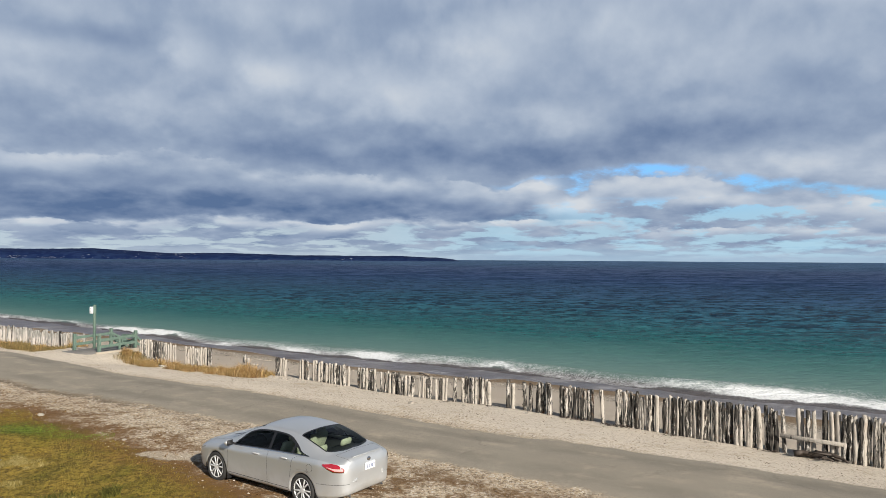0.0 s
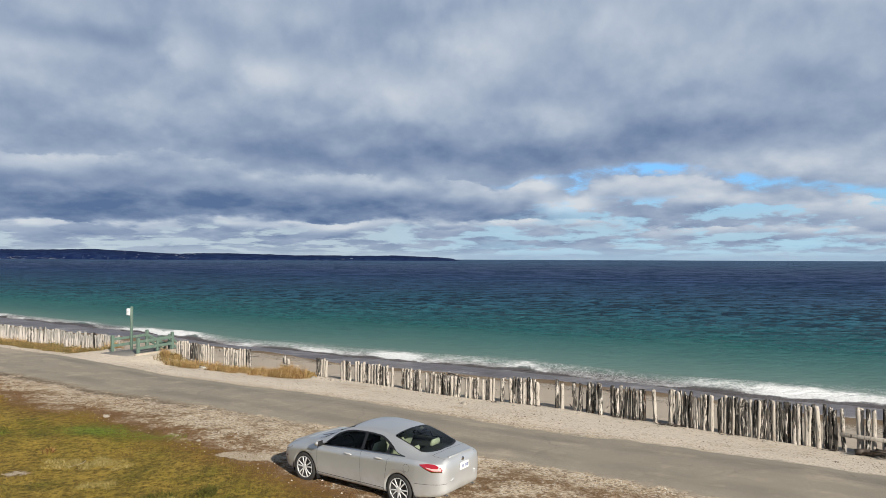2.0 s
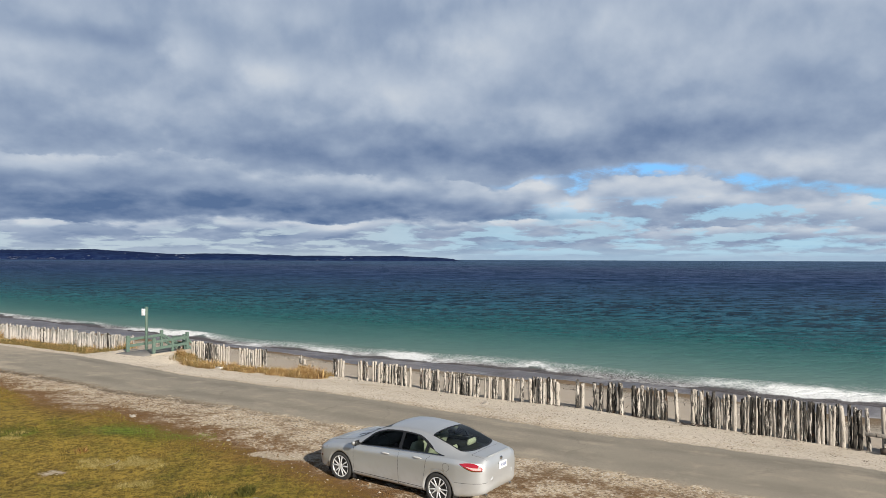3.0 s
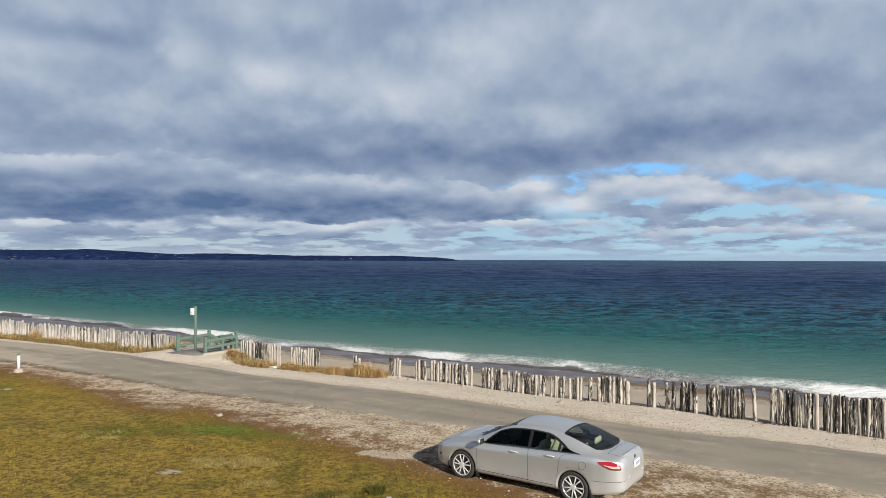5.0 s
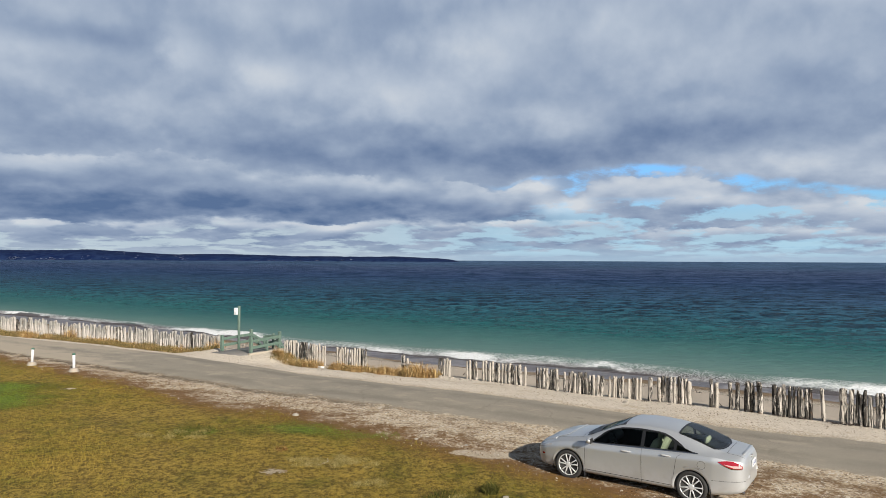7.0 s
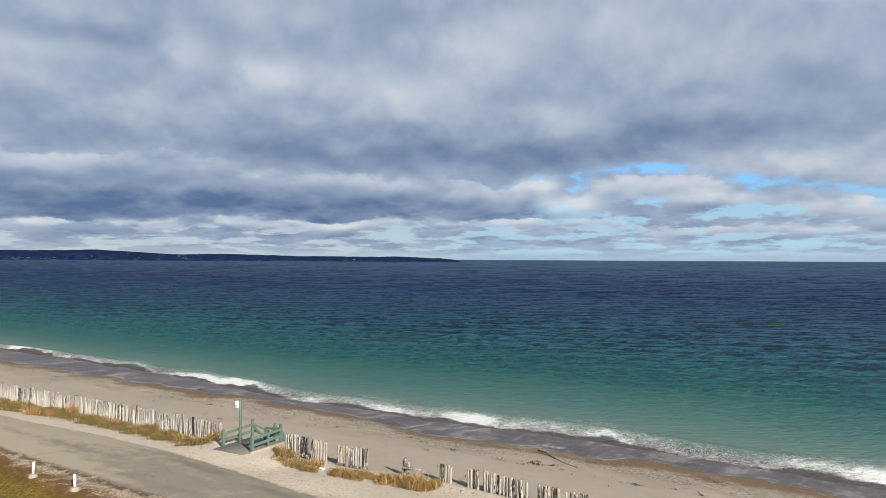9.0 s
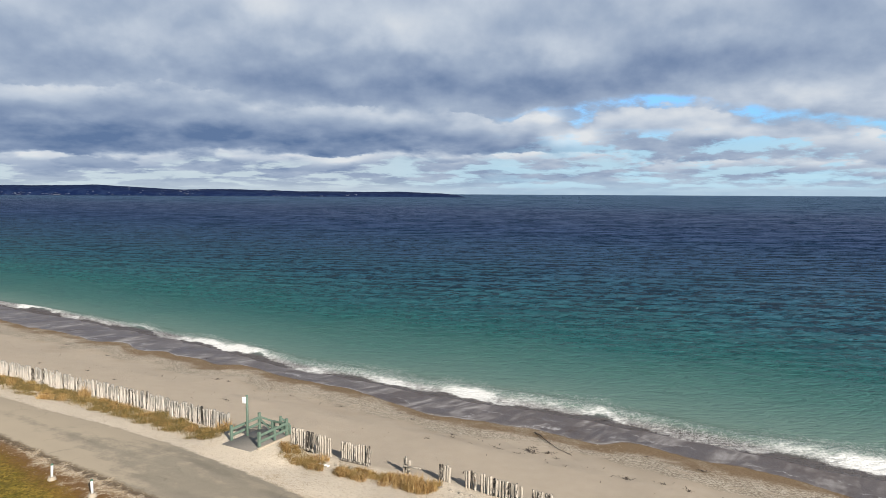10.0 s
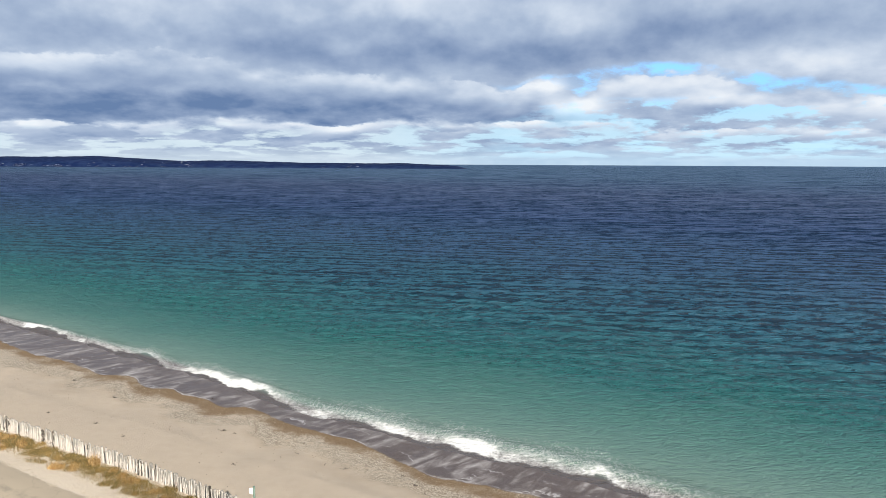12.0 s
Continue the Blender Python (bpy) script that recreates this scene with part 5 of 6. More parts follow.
def branch(name, points, radius, mat, label, category="driftwood", twigs=3, seed=1):
    """A crooked tapering branch that lies along the given points, with a few stubs."""
    r = random.Random(seed)
    bm = bmesh.new()
    pts = [Vector(p) for p in points]
    origin = pts[0].copy()
    fine_ = []
    for a, b in zip(pts, pts[1:]):
        for k in range(5):
            fine_.append(a.lerp(b, k / 5) - origin + Vector((r.uniform(-1, 1), r.uniform(-1, 1), r.uniform(-0.3, 0.3))) * radius * 0.5)
    fine_.append(pts[-1] - origin)

    def tube(path, r0, r1):
        loops = []
        for k, p in enumerate(path):
            d = (path[min(k + 1, len(path) - 1)] - path[max(k - 1, 0)]).normalized()
            s_ = d.cross(Vector((0, 0, 1))).normalized()
            u_ = s_.cross(d)
            rad = r0 + (r1 - r0) * k / (len(path) - 1)
            loops.append([bm.verts.new(p + (s_ * math.cos(q) + u_ * math.sin(q)) * rad * r.uniform(0.8, 1.15)) for q in (j * math.pi / 4 for j in range(8))])
        for lo, hi in zip(loops, loops[1:]):
            for j in range(8):
                bm.faces.new((lo[j], lo[(j + 1) % 8], hi[(j + 1) % 8], hi[j]))
        bm.faces.new(loops[0][::-1])
        bm.faces.new(loops[-1])

    tube(fine_, radius, radius * 0.35)
    for k in range(twigs):
        p = fine_[r.randrange(2, len(fine_) - 1)]
        d = Vector((r.uniform(-1, 1), r.uniform(-1, 1), r.uniform(0, 0.4))).normalized() * radius * r.uniform(4, 9)
        tube([p, p + d * 0.5, p + d], radius * 0.45, radius * 0.12)
    ob = part(name, bm, mat)
    ob.location = origin
    return tagged(ob, label, category)


def on_ground(x, y, up=0.0):
    return (x, y, ground_at(x, y) + up)


wet_wood = material("dark_wet_wood", build=lambda n: dict(color=n.mix(n.noise(n.coords(), 12.0, 4), (0.025, 0.018, 0.014), (0.075, 0.055, 0.04)), rough=0.7))
branch("driftwood_branch", [on_ground(-1.75, 49.5, 0.05), on_ground(-1.45, 48.3, 0.10), on_ground(-1.38, 47.5, 0.08), on_ground(-1.10, 46.6, 0.05), on_ground(-0.85, 45.5, 0.06), on_ground(-0.15, 44.2, 0.03)], 0.040, wet_wood, "long dark crooked driftwood branch on damp sand", twigs=4, seed=3)
for k, (a, b) in enumerate(((( 10.25, 23.15), (11.3, 22.5)), ((10.45, 23.2), (10.95, 22.3)), ((10.2, 22.95), (10.9, 22.75)), ((10.8, 22.95), (11.35, 22.2)))):
    branch("driftwood_log", [on_ground(*a, 0.08 + 0.03 * k), on_ground((a[0] + b[0]) / 2, (a[1] + b[1]) / 2, 0.11 + 0.03 * k), on_ground(*b, 0.05)], 0.085, wet_wood, "dark driftwood log heaped before the palisade", twigs=1, seed=30 + k)
branch("pale_stick", [on_ground(-11.3, 19.9, 0.03), on_ground(-11.22, 19.6, 0.05), on_ground(-11.42, 19.3, 0.03)], 0.008, pale_timber, "thin bleached curved stick on the lawn", "stick", 0, 8)

weed_mat = material("dark_seaweed", build=lambda n: dict(color=n.mix(n.noise(n.coords(), 20.0, 3), (0.02, 0.014, 0.01), (0.07, 0.045, 0.03)), rough=0.7))


def weed_mesh(seed):
    g = np.random.default_rng(seed)
    k = 26
    ob = blades("weed", g.normal(0, 0.22, k), g.normal(0, 0.10, k), np.zeros(k), g.uniform(0.10, 0.3, k), g.uniform(0.04, 0.09, k), g.uniform(1.1, 1.38, k), weed_mat)
    me = ob.data
    bpy.data.objects.remove(ob)
    return me


WEEDS = [weed_mesh(k) for k in range(5)]
r = random.Random(14)
WEED_SPOTS = [(-2.8, 44.5, 1.5), (-1.65, 44.4, 1.4), (-2.4, 45.6, 0.8), (-1.3, 43.2, 0.7), (-7.6, 47.0, 0.9), (-10.5, 51.0, 0.9), (2.0, 39.3, 1.1), (3.9, 38.8, 0.7), (-2.7, 43.9, 1.3), (-4.8, 44.1, 1.1), (-3.6, 43.3, 0.8), (6.7, 36.7, 1.3), (5.0, 37.9, 0.8), (-7.7, 45.9, 0.8), (-9.3, 44.7, 0.7), (7.5, 42.3, 1.0), (4.8, 44.9, 0.7), (-16.1, 53.5, 0.9), (-28.0, 60.8, 1.2),
              (-26.8, 60.2, 0.7), (-32.4, 70.9, 1.0), (-49, 75.4, 1.3), (-41.7, 69.2, 0.9), (-20.5, 56.3, 0.7), (-11.6, 52.9, 0.7), (-35.2, 57.2, 0.8), (-39, 60.2, 0.9), (-44.5, 62.5, 0.8), (-24.5, 52.3, 0.7), (6.05, 26.55, 1.6), (5.7, 26.75, 0.9), (4.75, 27.6, 1.0), (4.3, 28.0, 0.8), (1.6, 29.75, 0.7), (7.4, 25.35, 0.8), (-0.1, 30.4, 0.6), (9.75, 23.5, 0.8)]
for x, y, size in WEED_SPOTS:
    ob = new("seaweed_clump", r.choice(WEEDS))
    ob.matrix_world = pose(x, y, ground_at(x, y) + 0.015, 0, 0, r.uniform(-60, 10)) @ Matrix.Diagonal((size * 0.8, size * 0.8, size * 0.25, 1))
    tagged(ob, "dark dried seaweed clump washed up on sand", "seaweed", "seaweed clumps")
bx, by = rng.uniform(-62, 16, 90000), rng.uniform(28, 86, 90000)
from_wet = (by - wet_edge(bx)) * LEAN + 1.2 * wobble(bx, by, 4.0, 6)
ok = (from_wet > -4.2) & (from_wet < -0.5) & (rng.uniform(0, 1, len(bx)) < 0.55 + 0.6 * wobble(bx, by, 1.8, 9))
bx, by = bx[ok], by[ok]
tagged(scatter_stones("shingle", bx, by, 0.016 + 0.034 * rng.uniform(0, 1, len(bx)) ** 2, pebble_mat), "pale sea-rounded shingle strewn above the waterline", "shingle", kind="stuff")
bx, by = rng.uniform(-60, 14, 5200), rng.uniform(30, 84, 5200)
in_beach = ((by - fence_line(bx)) * LEAN > 0.6) & (by < wet_edge(bx) - 0.4)
line_ = np.abs((by - fence_line(bx)) * LEAN - 9.0 - 1.6 * wobble(bx, by, 7, 1)) < 0.7
ok = in_beach & ((rng.uniform(0, 1, len(bx)) < 0.07) | (line_ & (rng.uniform(0, 1, len(bx)) < 0.35)))
bx, by = bx[ok], by[ok]
tagged(blades("beach_litter", bx, by, land(bx, by) + 0.004, rng.uniform(0.05, 0.22, len(bx)), rng.uniform(0.025, 0.06, len(bx)), rng.uniform(1.2, 1.39, len(bx)), weed_mat), "dark flecks of dried weed and twigs on the sand", "weed flecks", kind="stuff")

# ---- weeds growing in the lawn ----
weed_green = material("weed_leaves", build=lambda n: dict(color=n.mix(n.island(), (0.035, 0.040, 0.010), (0.15, 0.135, 0.03)), rough=0.9, spec=0.1))


def lawn_weed(x, y, count, tall, label, mat, wide=0.3):
    g = np.random.default_rng(int(abs(x * 10)))
    a, rad = g.uniform(0, 6.28, count), wide * np.sqrt(g.uniform(0, 1, count))
    ob = blades("lawn_weed", rad * np.cos(a), rad * np.sin(a), np.zeros(count), tall * g.uniform(0.4, 1.0, count), g.uniform(0.010, 0.026, count), g.uniform(0.3, 1.2, count), mat)
    ob.location = on_ground(x, y)
    return tagged(ob, label, "weed", kind="stuff")


lawn_weed(-7.35, 17.35, 330, 0.24, "dark green leafy weed growing in the lawn", weed_green, 0.2)
lawn_weed(-8.3, 16.9, 400, 0.13, "low green weed patch in the lawn", weed_green, 0.5)
lawn_weed(-12.65, 20.6, 34, 0.20, "sparse brown twiggy weed in the lawn", leaf_mat, 0.2)
lawn_weed(-15.6, 22.5, 700, 0.11, "tuft of darker green grass in the lawn", weed_green, 0.6)
STRAW = [(-12.0 + 1.9 * r.random(), 19.75 + r.uniform(-0.4, 0.4)) for k in range(12)] + [(-15.9 + r.uniform(-0.9, 0.6), 22.2 + r.uniform(-0.5, 0.3)) for k in range(5)] + [(-9.3 + r.uniform(-1.5, 1.5), 17.6 + r.uniform(-0.8, 0.8)) for k in range(3)]
for k, (x, y) in enumerate(STRAW):
    ob = new("straw_tuft", STRAW_TUFTS[k % 5])
    ob.matrix_world = pose(x, y, ground_at(x, y), 0, 0, r.uniform(0, 360)) @ Matrix.Diagonal((0.60, 0.46, 0.24 + 0.12 * (k % 3) / 2, 1))
    tagged(ob, "tuft of long pale straw in the lawn", "grass tuft", "straw tufts")
# ---- the silver saloon ----
def car_paint_build(n):
    p = n.coords()
    dust = n.noise(p, 2.2, 4, 0.6)
    low = n.step(n.split(p)[2], 0.75, 0.2)
    flake = n.noise(p, 900.0, 1, 0.5)
    c = n.mix(n.mul(flake, 0.35), (0.67, 0.685, 0.69), (0.81, 0.82, 0.825))
    c = n.mix(n.mul(low, n.step(dust, 0.35, 0.7), 0.55), c, (0.46, 0.43, 0.37))
    return dict(color=c, metal=n.math("SUBTRACT", 0.72, n.mul(low, 0.2)), rough=n.add(0.38, n.mul(dust, 0.10), n.mul(low, 0.12)), coat=0.5)


silver = material("silver_car_paint", build=car_paint_build)
tyre_rubber = material("tyre_rubber", build=lambda n: dict(color=n.mix(n.noise(n.coords(), 14.0, 3), (0.014, 0.014, 0.014), (0.035, 0.033, 0.03)), rough=0.85))
alloy = material("alloy_wheel", build=lambda n: dict(color=n.mix(n.noise(n.coords(), 8.0, 3), (0.66, 0.66, 0.65), (0.80, 0.80, 0.79)), metal=0.35, rough=0.28))
black_trim = material("black_trim", (0.012, 0.012, 0.013), 0.45)
black_gap = material("panel_gap", (0.07, 0.07, 0.07), 0.9)
chrome = material("chrome", (0.75, 0.75, 0.75), 0.15, 1.0)
lamp_red = material("red_lamp", build=lambda n: dict(color=n.mix(n.noise(n.coords(), 14.0, 2), (0.22, 0.004, 0.012), (0.42, 0.012, 0.025)), rough=0.12, coat=0.8))
lamp_clear = material("clear_lamp", (0.62, 0.60, 0.58), 0.12, 0.3)
lamp_pink = material("pale_lamp", (0.66, 0.42, 0.40), 0.12, 0.1)
beige_cloth = material("beige_upholstery", build=lambda n: dict(color=n.mix(n.noise(n.coords(), 60.0, 2), (0.60, 0.58, 0.42), (0.70, 0.68, 0.52)), rough=0.85))
dark_cabin = material("dark_cabin", (0.03, 0.03, 0.032), 0.8)
plate_white = material("white_plate", (0.80, 0.80, 0.80), 0.4)
plate_blue = material("dark_blue_print", (0.22, 0.25, 0.36), 0.5)


def glass_material():
    m = bpy.data.materials.new("tinted_glass")
    m.use_nodes = True
    t = m.node_tree
    n = Nodes(t)
    t.nodes.remove(t.nodes["Principled BSDF"])
    clear_, shine, both, fres = (t.nodes.new("ShaderNode" + k) for k in ("BsdfTransparent", "BsdfGlossy", "MixShader", "Fresnel"))
    clear_.inputs[0].default_value = (0.62, 0.69, 0.65, 1)
    shine.inputs["Roughness"].default_value = 0.03
    fres.inputs[0].default_value = 1.28
    n.put(both.inputs[0], fres.outputs[0])
    n.put(both.inputs[1], clear_.outputs[0])
    n.put(both.inputs[2], shine.outputs[0])
    n.put(t.nodes["Material Output"].inputs[0], both.outputs[0])
    return m


car_glass = glass_material()

# stations from tail to nose: x, half width, sill, shoulder, rail width, rail height, crown
TAIL = [
    (-2.45, 0.40, 0.50, 0.70, 0.30, 0.74, 0.755), (-2.44, 0.50, 0.44, 0.79, 0.37, 0.835, 0.86), (-2.42, 0.585, 0.39, 0.865, 0.43, 0.915, 0.945), (-2.385, 0.66, 0.345, 0.92, 0.475, 0.99, 1.02),
    (-2.32, 0.735, 0.31, 0.955, 0.52, 1.035, 1.07), (-2.22, 0.795, 0.285, 0.972, 0.555, 1.05, 1.088), (-2.09, 0.845, 0.26, 0.982, 0.585, 1.062, 1.105), (-1.95, 0.878, 0.24, 1.005, 0.61, 1.075, 1.122),
    (-1.77, 0.905, 0.215, 1.02, 0.635, 1.12, 1.185), (-1.5, 0.915, 0.20, 1.015, 0.635, 1.205, 1.285), (-1.1, 0.92, 0.195, 0.995, 0.615, 1.305, 1.40),
    (-0.75, 0.92, 0.195, 0.975, 0.605, 1.348, 1.45), (-0.3, 0.92, 0.195, 0.95, 0.605, 1.365, 1.468),
]
NOSE = [
    (0.1, 0.92, 0.195, 0.93, 0.61, 1.34, 1.44), (0.3, 0.92, 0.195, 0.92, 0.62, 1.295, 1.375), (0.7, 0.92, 0.195, 0.905, 0.66, 1.13, 1.185),
    (1.05, 0.918, 0.195, 0.90, 0.71, 0.99, 1.03), (1.3, 0.913, 0.195, 0.88, 0.71, 0.945, 0.985), (1.65, 0.895, 0.19, 0.82, 0.68, 0.885, 0.93),
    (1.98, 0.84, 0.20, 0.735, 0.60, 0.795, 0.835), (2.16, 0.755, 0.22, 0.66, 0.52, 0.71, 0.74), (2.255, 0.64, 0.26, 0.585, 0.44, 0.62, 0.64),
    (2.305, 0.48, 0.33, 0.49, 0.34, 0.51, 0.52),
]
STATIONS = np.array(TAIL + NOSE)


def glide(t, ts, vs):
    """Monotone cubic interpolation of the columns vs at ts."""
    t = np.clip(np.asarray(t, float), ts[0], ts[-1])
    h = np.diff(ts)[:, None]
    d = np.diff(vs, axis=0) / h
    m = np.vstack([d[:1], np.where(d[:-1] * d[1:] > 0, 2 * d[:-1] * d[1:] / (d[:-1] + d[1:] + 1e-12), 0), d[-1:]])
    k = np.clip(np.searchsorted(ts, t) - 1, 0, len(ts) - 2)
    u = ((t - ts[k]) / (ts[k + 1] - ts[k]))[:, None]
    hk = h[k]
    return (2 * u**3 - 3 * u**2 + 1) * vs[k] + (u**3 - 2 * u**2 + u) * hk * m[k] + (-2 * u**3 + 3 * u**2) * vs[k + 1] + (u**3 - u**2) * hk * m[k + 1]


def body_at(x, s, out=0.0):
    """Points of the left half of the body: x along it, s from 0 (under the middle) to 11 (roof's middle), moved outwards by out."""
    x, s = np.broadcast_arrays(np.asarray(x, float), np.asarray(s, float))
    shape, x, s = x.shape, x.ravel(), s.ravel()

    def raw(x, s):
        w, zb, zs, wr, zr, zc = glide(x, STATIONS[:, 0], STATIONS[:, 1:]).T
        o = np.ones_like(x)
        ys = np.stack([0 * o, 0.80 * w, 0.945 * w, 0.978 * w, 0.996 * w, w, 0.962 * w, 0.925 * w, wr + 0.03, 0.90 * wr, 0.5 * wr, 0 * o], -1)
        zz = np.stack([zb, zb, zb + 0.05, zb + 0.16, zb + 0.46 * (zs - zb), zs - 0.13, zs - 0.012, zs + 0.02 * (zr - zs) / 0.4 + 0.01, zr, zr + 0.62 * (zc - zr), zc - 0.012, zc], -1)
        k = np.clip(np.floor(s).astype(int), 0, 10)
        u = s - k
        i = np.arange(len(x))
        out_ = []
        for a in (ys, zz):
            p0, p1, p2, p3 = a[i, np.maximum(k - 1, 0)], a[i, k], a[i, k + 1], a[i, np.minimum(k + 2, 11)]
            m1, m2 = np.where((p1 - p0) * (p2 - p1) >= 0, (p2 - p0) / 2, 0) * 0.8, np.where((p2 - p1) * (p3 - p2) >= 0, (p3 - p1) / 2, 0) * 0.8
            out_.append((2 * u**3 - 3 * u**2 + 1) * p1 + (u**3 - 2 * u**2 + u) * m1 + (-2 * u**3 + 3 * u**2) * p2 + (u**3 - u**2) * m2)
        return np.stack([x, out_[0], out_[1]], -1)

    p = raw(x, s)
    if out:
        e = 0.01
        a = raw(np.clip(x + e, -2.445, 2.30), s) - raw(np.clip(x - e, -2.445, 2.30), s)
        b = raw(x, np.clip(s + 0.05, 0, 11)) - raw(x, np.clip(s - 0.05, 0, 11))
        q = np.cross(a, b)
        q /= np.linalg.norm(q, axis=1)[:, None] + 1e-9
        p = p - out * q
    return p.reshape(*shape, 3)


def s_of_height(x, z):
    """Where round the side of the body the height z lies, below the shoulder."""
    ss = np.linspace(1.2, 6.2, 120)
    hs = body_at(np.full(120, x), ss)[:, 2]
    return float(np.interp(z, hs, ss))


def patch(name, x, s, out, mat, parent, mirror=False, label="", thick=0.0):
    """A sheet laid over the body, from arrays of x and s."""
    v = body_at(x, s, out)
    if mirror:
        v = v * (1, -1, 1)
    f = grid_faces(*v.shape[:2])
    if mirror:
        f = f[:, ::-1]
    ob = mesh_object(name, v.reshape(-1, 3), f, mat, parent)
    if thick:
        sol = ob.modifiers.new("thick", "SOLIDIFY")
        sol.thickness, sol.offset = thick, -1
    return tagged(ob, label) if label else ob


def loop_band(name, x, s, width_x, width_s, out, mat, parent, mirror=False):
    """A raised band along a closed outline on the body: from the outline inwards to its middle by the given share."""
    x, s = np.asarray(x, float), np.asarray(s, float)
    cx, cs = x.mean(), s.mean()
    x, s = np.r_[x, x[0]], np.r_[s, s[0]]
    dx, ds = np.sign(x - cx) * np.minimum(np.abs(x - cx), width_x), np.sign(s - cs) * np.minimum(np.abs(s - cs), width_s)
    X = np.stack([x + 0.5 * dx, x - 0.5 * dx], 1)
    S = np.stack([s + 0.5 * ds, s - 0.5 * ds], 1)
    return patch(name, X, S, out, mat, parent, mirror)


# outlines: lower and upper edge of each window as s over x
def side_lo(x):
    return 7.06 + 0 * x


def side_hi(x):
    return 7.06 + 0.84 * smooth(x, -1.56, -0.62) ** 0.85 * (1 - 0.86 * smooth(x, 0.45, 0.95))


def inside_side(x, s):
    return (x > -1.50) & (x < 0.93) & (s > side_lo(x)) & (s < side_hi(x))


SCREEN_X = (0.16, 1.06)
BACK_X = (-1.99, -1.06)


def screen_edge(s, front):
    """How far the windscreen or the rear window reaches at s, 8.6 at its side to 11 in the middle."""
    bow = ((11 - s) / 2.6) ** 2
    return (SCREEN_X[0] - 0.05 * bow, SCREEN_X[1] - 0.16 * bow) if front else (BACK_X[0] + 0.20 * bow, BACK_X[1] - 0.03 * bow)


def saloon():
    front_hub, rear_hub = Vector((-5.431, 18.446)), Vector((-3.142, 16.859))
    ahead = (front_hub - rear_hub).normalized()
    leftwards = Vector((-ahead.y, ahead.x))
    middle_ = (front_hub + rear_hub) / 2 - leftwards * 0.88
    car = empty("car", pose(middle_.x, middle_.y, ground_at(middle_.x, middle_.y) - 0.02, 0, 0, math.degrees(math.atan2(ahead.y, ahead.x))), "silver four-door saloon parked half on the grass verge", "car")
    HUB_Z, ARCH = 0.335, 0.385
    # body shell with its openings left out
    xs = np.r_[-2.45 + 0.19 * np.linspace(0, 1, 34) ** 1.4, np.linspace(-2.25, 2.19, 300), 2.305 - 0.10 * np.linspace(1, 0, 12) ** 1.4]
    ss = np.r_[np.linspace(0, 6.9, 46), np.linspace(6.95, 8.05, 34), np.linspace(8.12, 8.5, 5), np.linspace(8.53, 11, 34)]
    X, S = np.meshgrid(xs, ss, indexing="ij")
    half = body_at(X, S)
    f = grid_faces(*X.shape)
    c, cs_ = half.reshape(-1, 3)[f].mean(1), S.ravel()[f].mean(1)
    cx = c[:, 0]
    lo_f, hi_f = screen_edge(cs_, True)
    lo_b, hi_b = screen_edge(cs_, False)
    open_ = inside_side(cx, cs_)
    open_ |= (cs_ > 8.55) & (cx > lo_f) & (cx < hi_f)
    open_ |= (cs_ > 8.55) & (cx > lo_b) & (cx < hi_b)
    for hx_ in (1.395, -1.395):
        open_ |= ((cx - hx_) ** 2 + (c[:, 2] - HUB_Z) ** 2 < ARCH**2) & (c[:, 1] > 0.5)
    verts = half.reshape(-1, 3)
    k = len(verts)
    keep = f[~open_]
    allv = np.vstack([verts, verts * (1, -1, 1)])
    body = mesh_object("body", allv, np.vstack([keep[:, ::-1], keep + k]), silver, car)
    bm = bmesh.new()
    bm.from_mesh(body.data)
    bmesh.ops.remove_doubles(bm, verts=bm.verts[:], dist=0.0006)
    for e in (-2.45, 2.305):
        ring = [v for v in bm.verts if abs(v.co.x - e) < 1e-4]
        ring.sort(key=lambda v: math.atan2(v.co.z - 0.6, v.co.y))
        bm.faces.new(ring)
    bmesh.ops.recalc_face_normals(bm, faces=bm.faces[:])
    if sum(f_.normal.y * f_.calc_center_median().y for f_ in bm.faces) < 0:
        bmesh.ops.reverse_faces(bm, faces=bm.faces[:])
    bm.to_mesh(body.data)
    bm.free()
    sol = body.modifiers.new("thick", "SOLIDIFY")
    sol.thickness, sol.offset = 0.012, -1

    for mirror in (False, True):
        # side windows: front door, rear door, quarter light
        for x0, x1 in ((-0.30, 0.90), (-1.02, -0.36), (-1.49, -1.06)):
            xx = np.linspace(x0, x1, 26)
            tt = np.linspace(0, 1, 6)
            XX, TT = np.meshgrid(xx, tt, indexing="ij")
            patch("side_window", XX, side_lo(XX) + (side_hi(XX) - side_lo(XX)) * TT, -0.004, car_glass, car, mirror, "dark tinted window glass")
        xx = np.linspace(-1.52, 0.96, 70)
        x_loop = np.r_[xx, xx[::-1]]
        s_loop = np.r_[side_lo(xx), np.maximum(side_hi(xx[::-1]), side_lo(xx) + 0.02)]
        loop_band("window_trim", x_loop, s_loop, 0.04, 0.10, 0.004, black_trim, car, mirror)
        patch("chrome_strip", np.stack([np.linspace(-1.52, 0.95, 40)] * 2, 1), np.stack([np.full(40, 6.93), np.full(40, 7.03)], 1), 0.009, chrome, car, mirror)
        for x0, x1 in ((-0.37, -0.29), (-1.07, -1.01)):
            XX, TT = np.meshgrid(np.linspace(x0, x1, 3), np.linspace(0, 1, 6), indexing="ij")
            patch("door_pillar", XX, side_lo(XX) + (side_hi(XX) - side_lo(XX)) * TT, 0.002, black_trim, car, mirror)
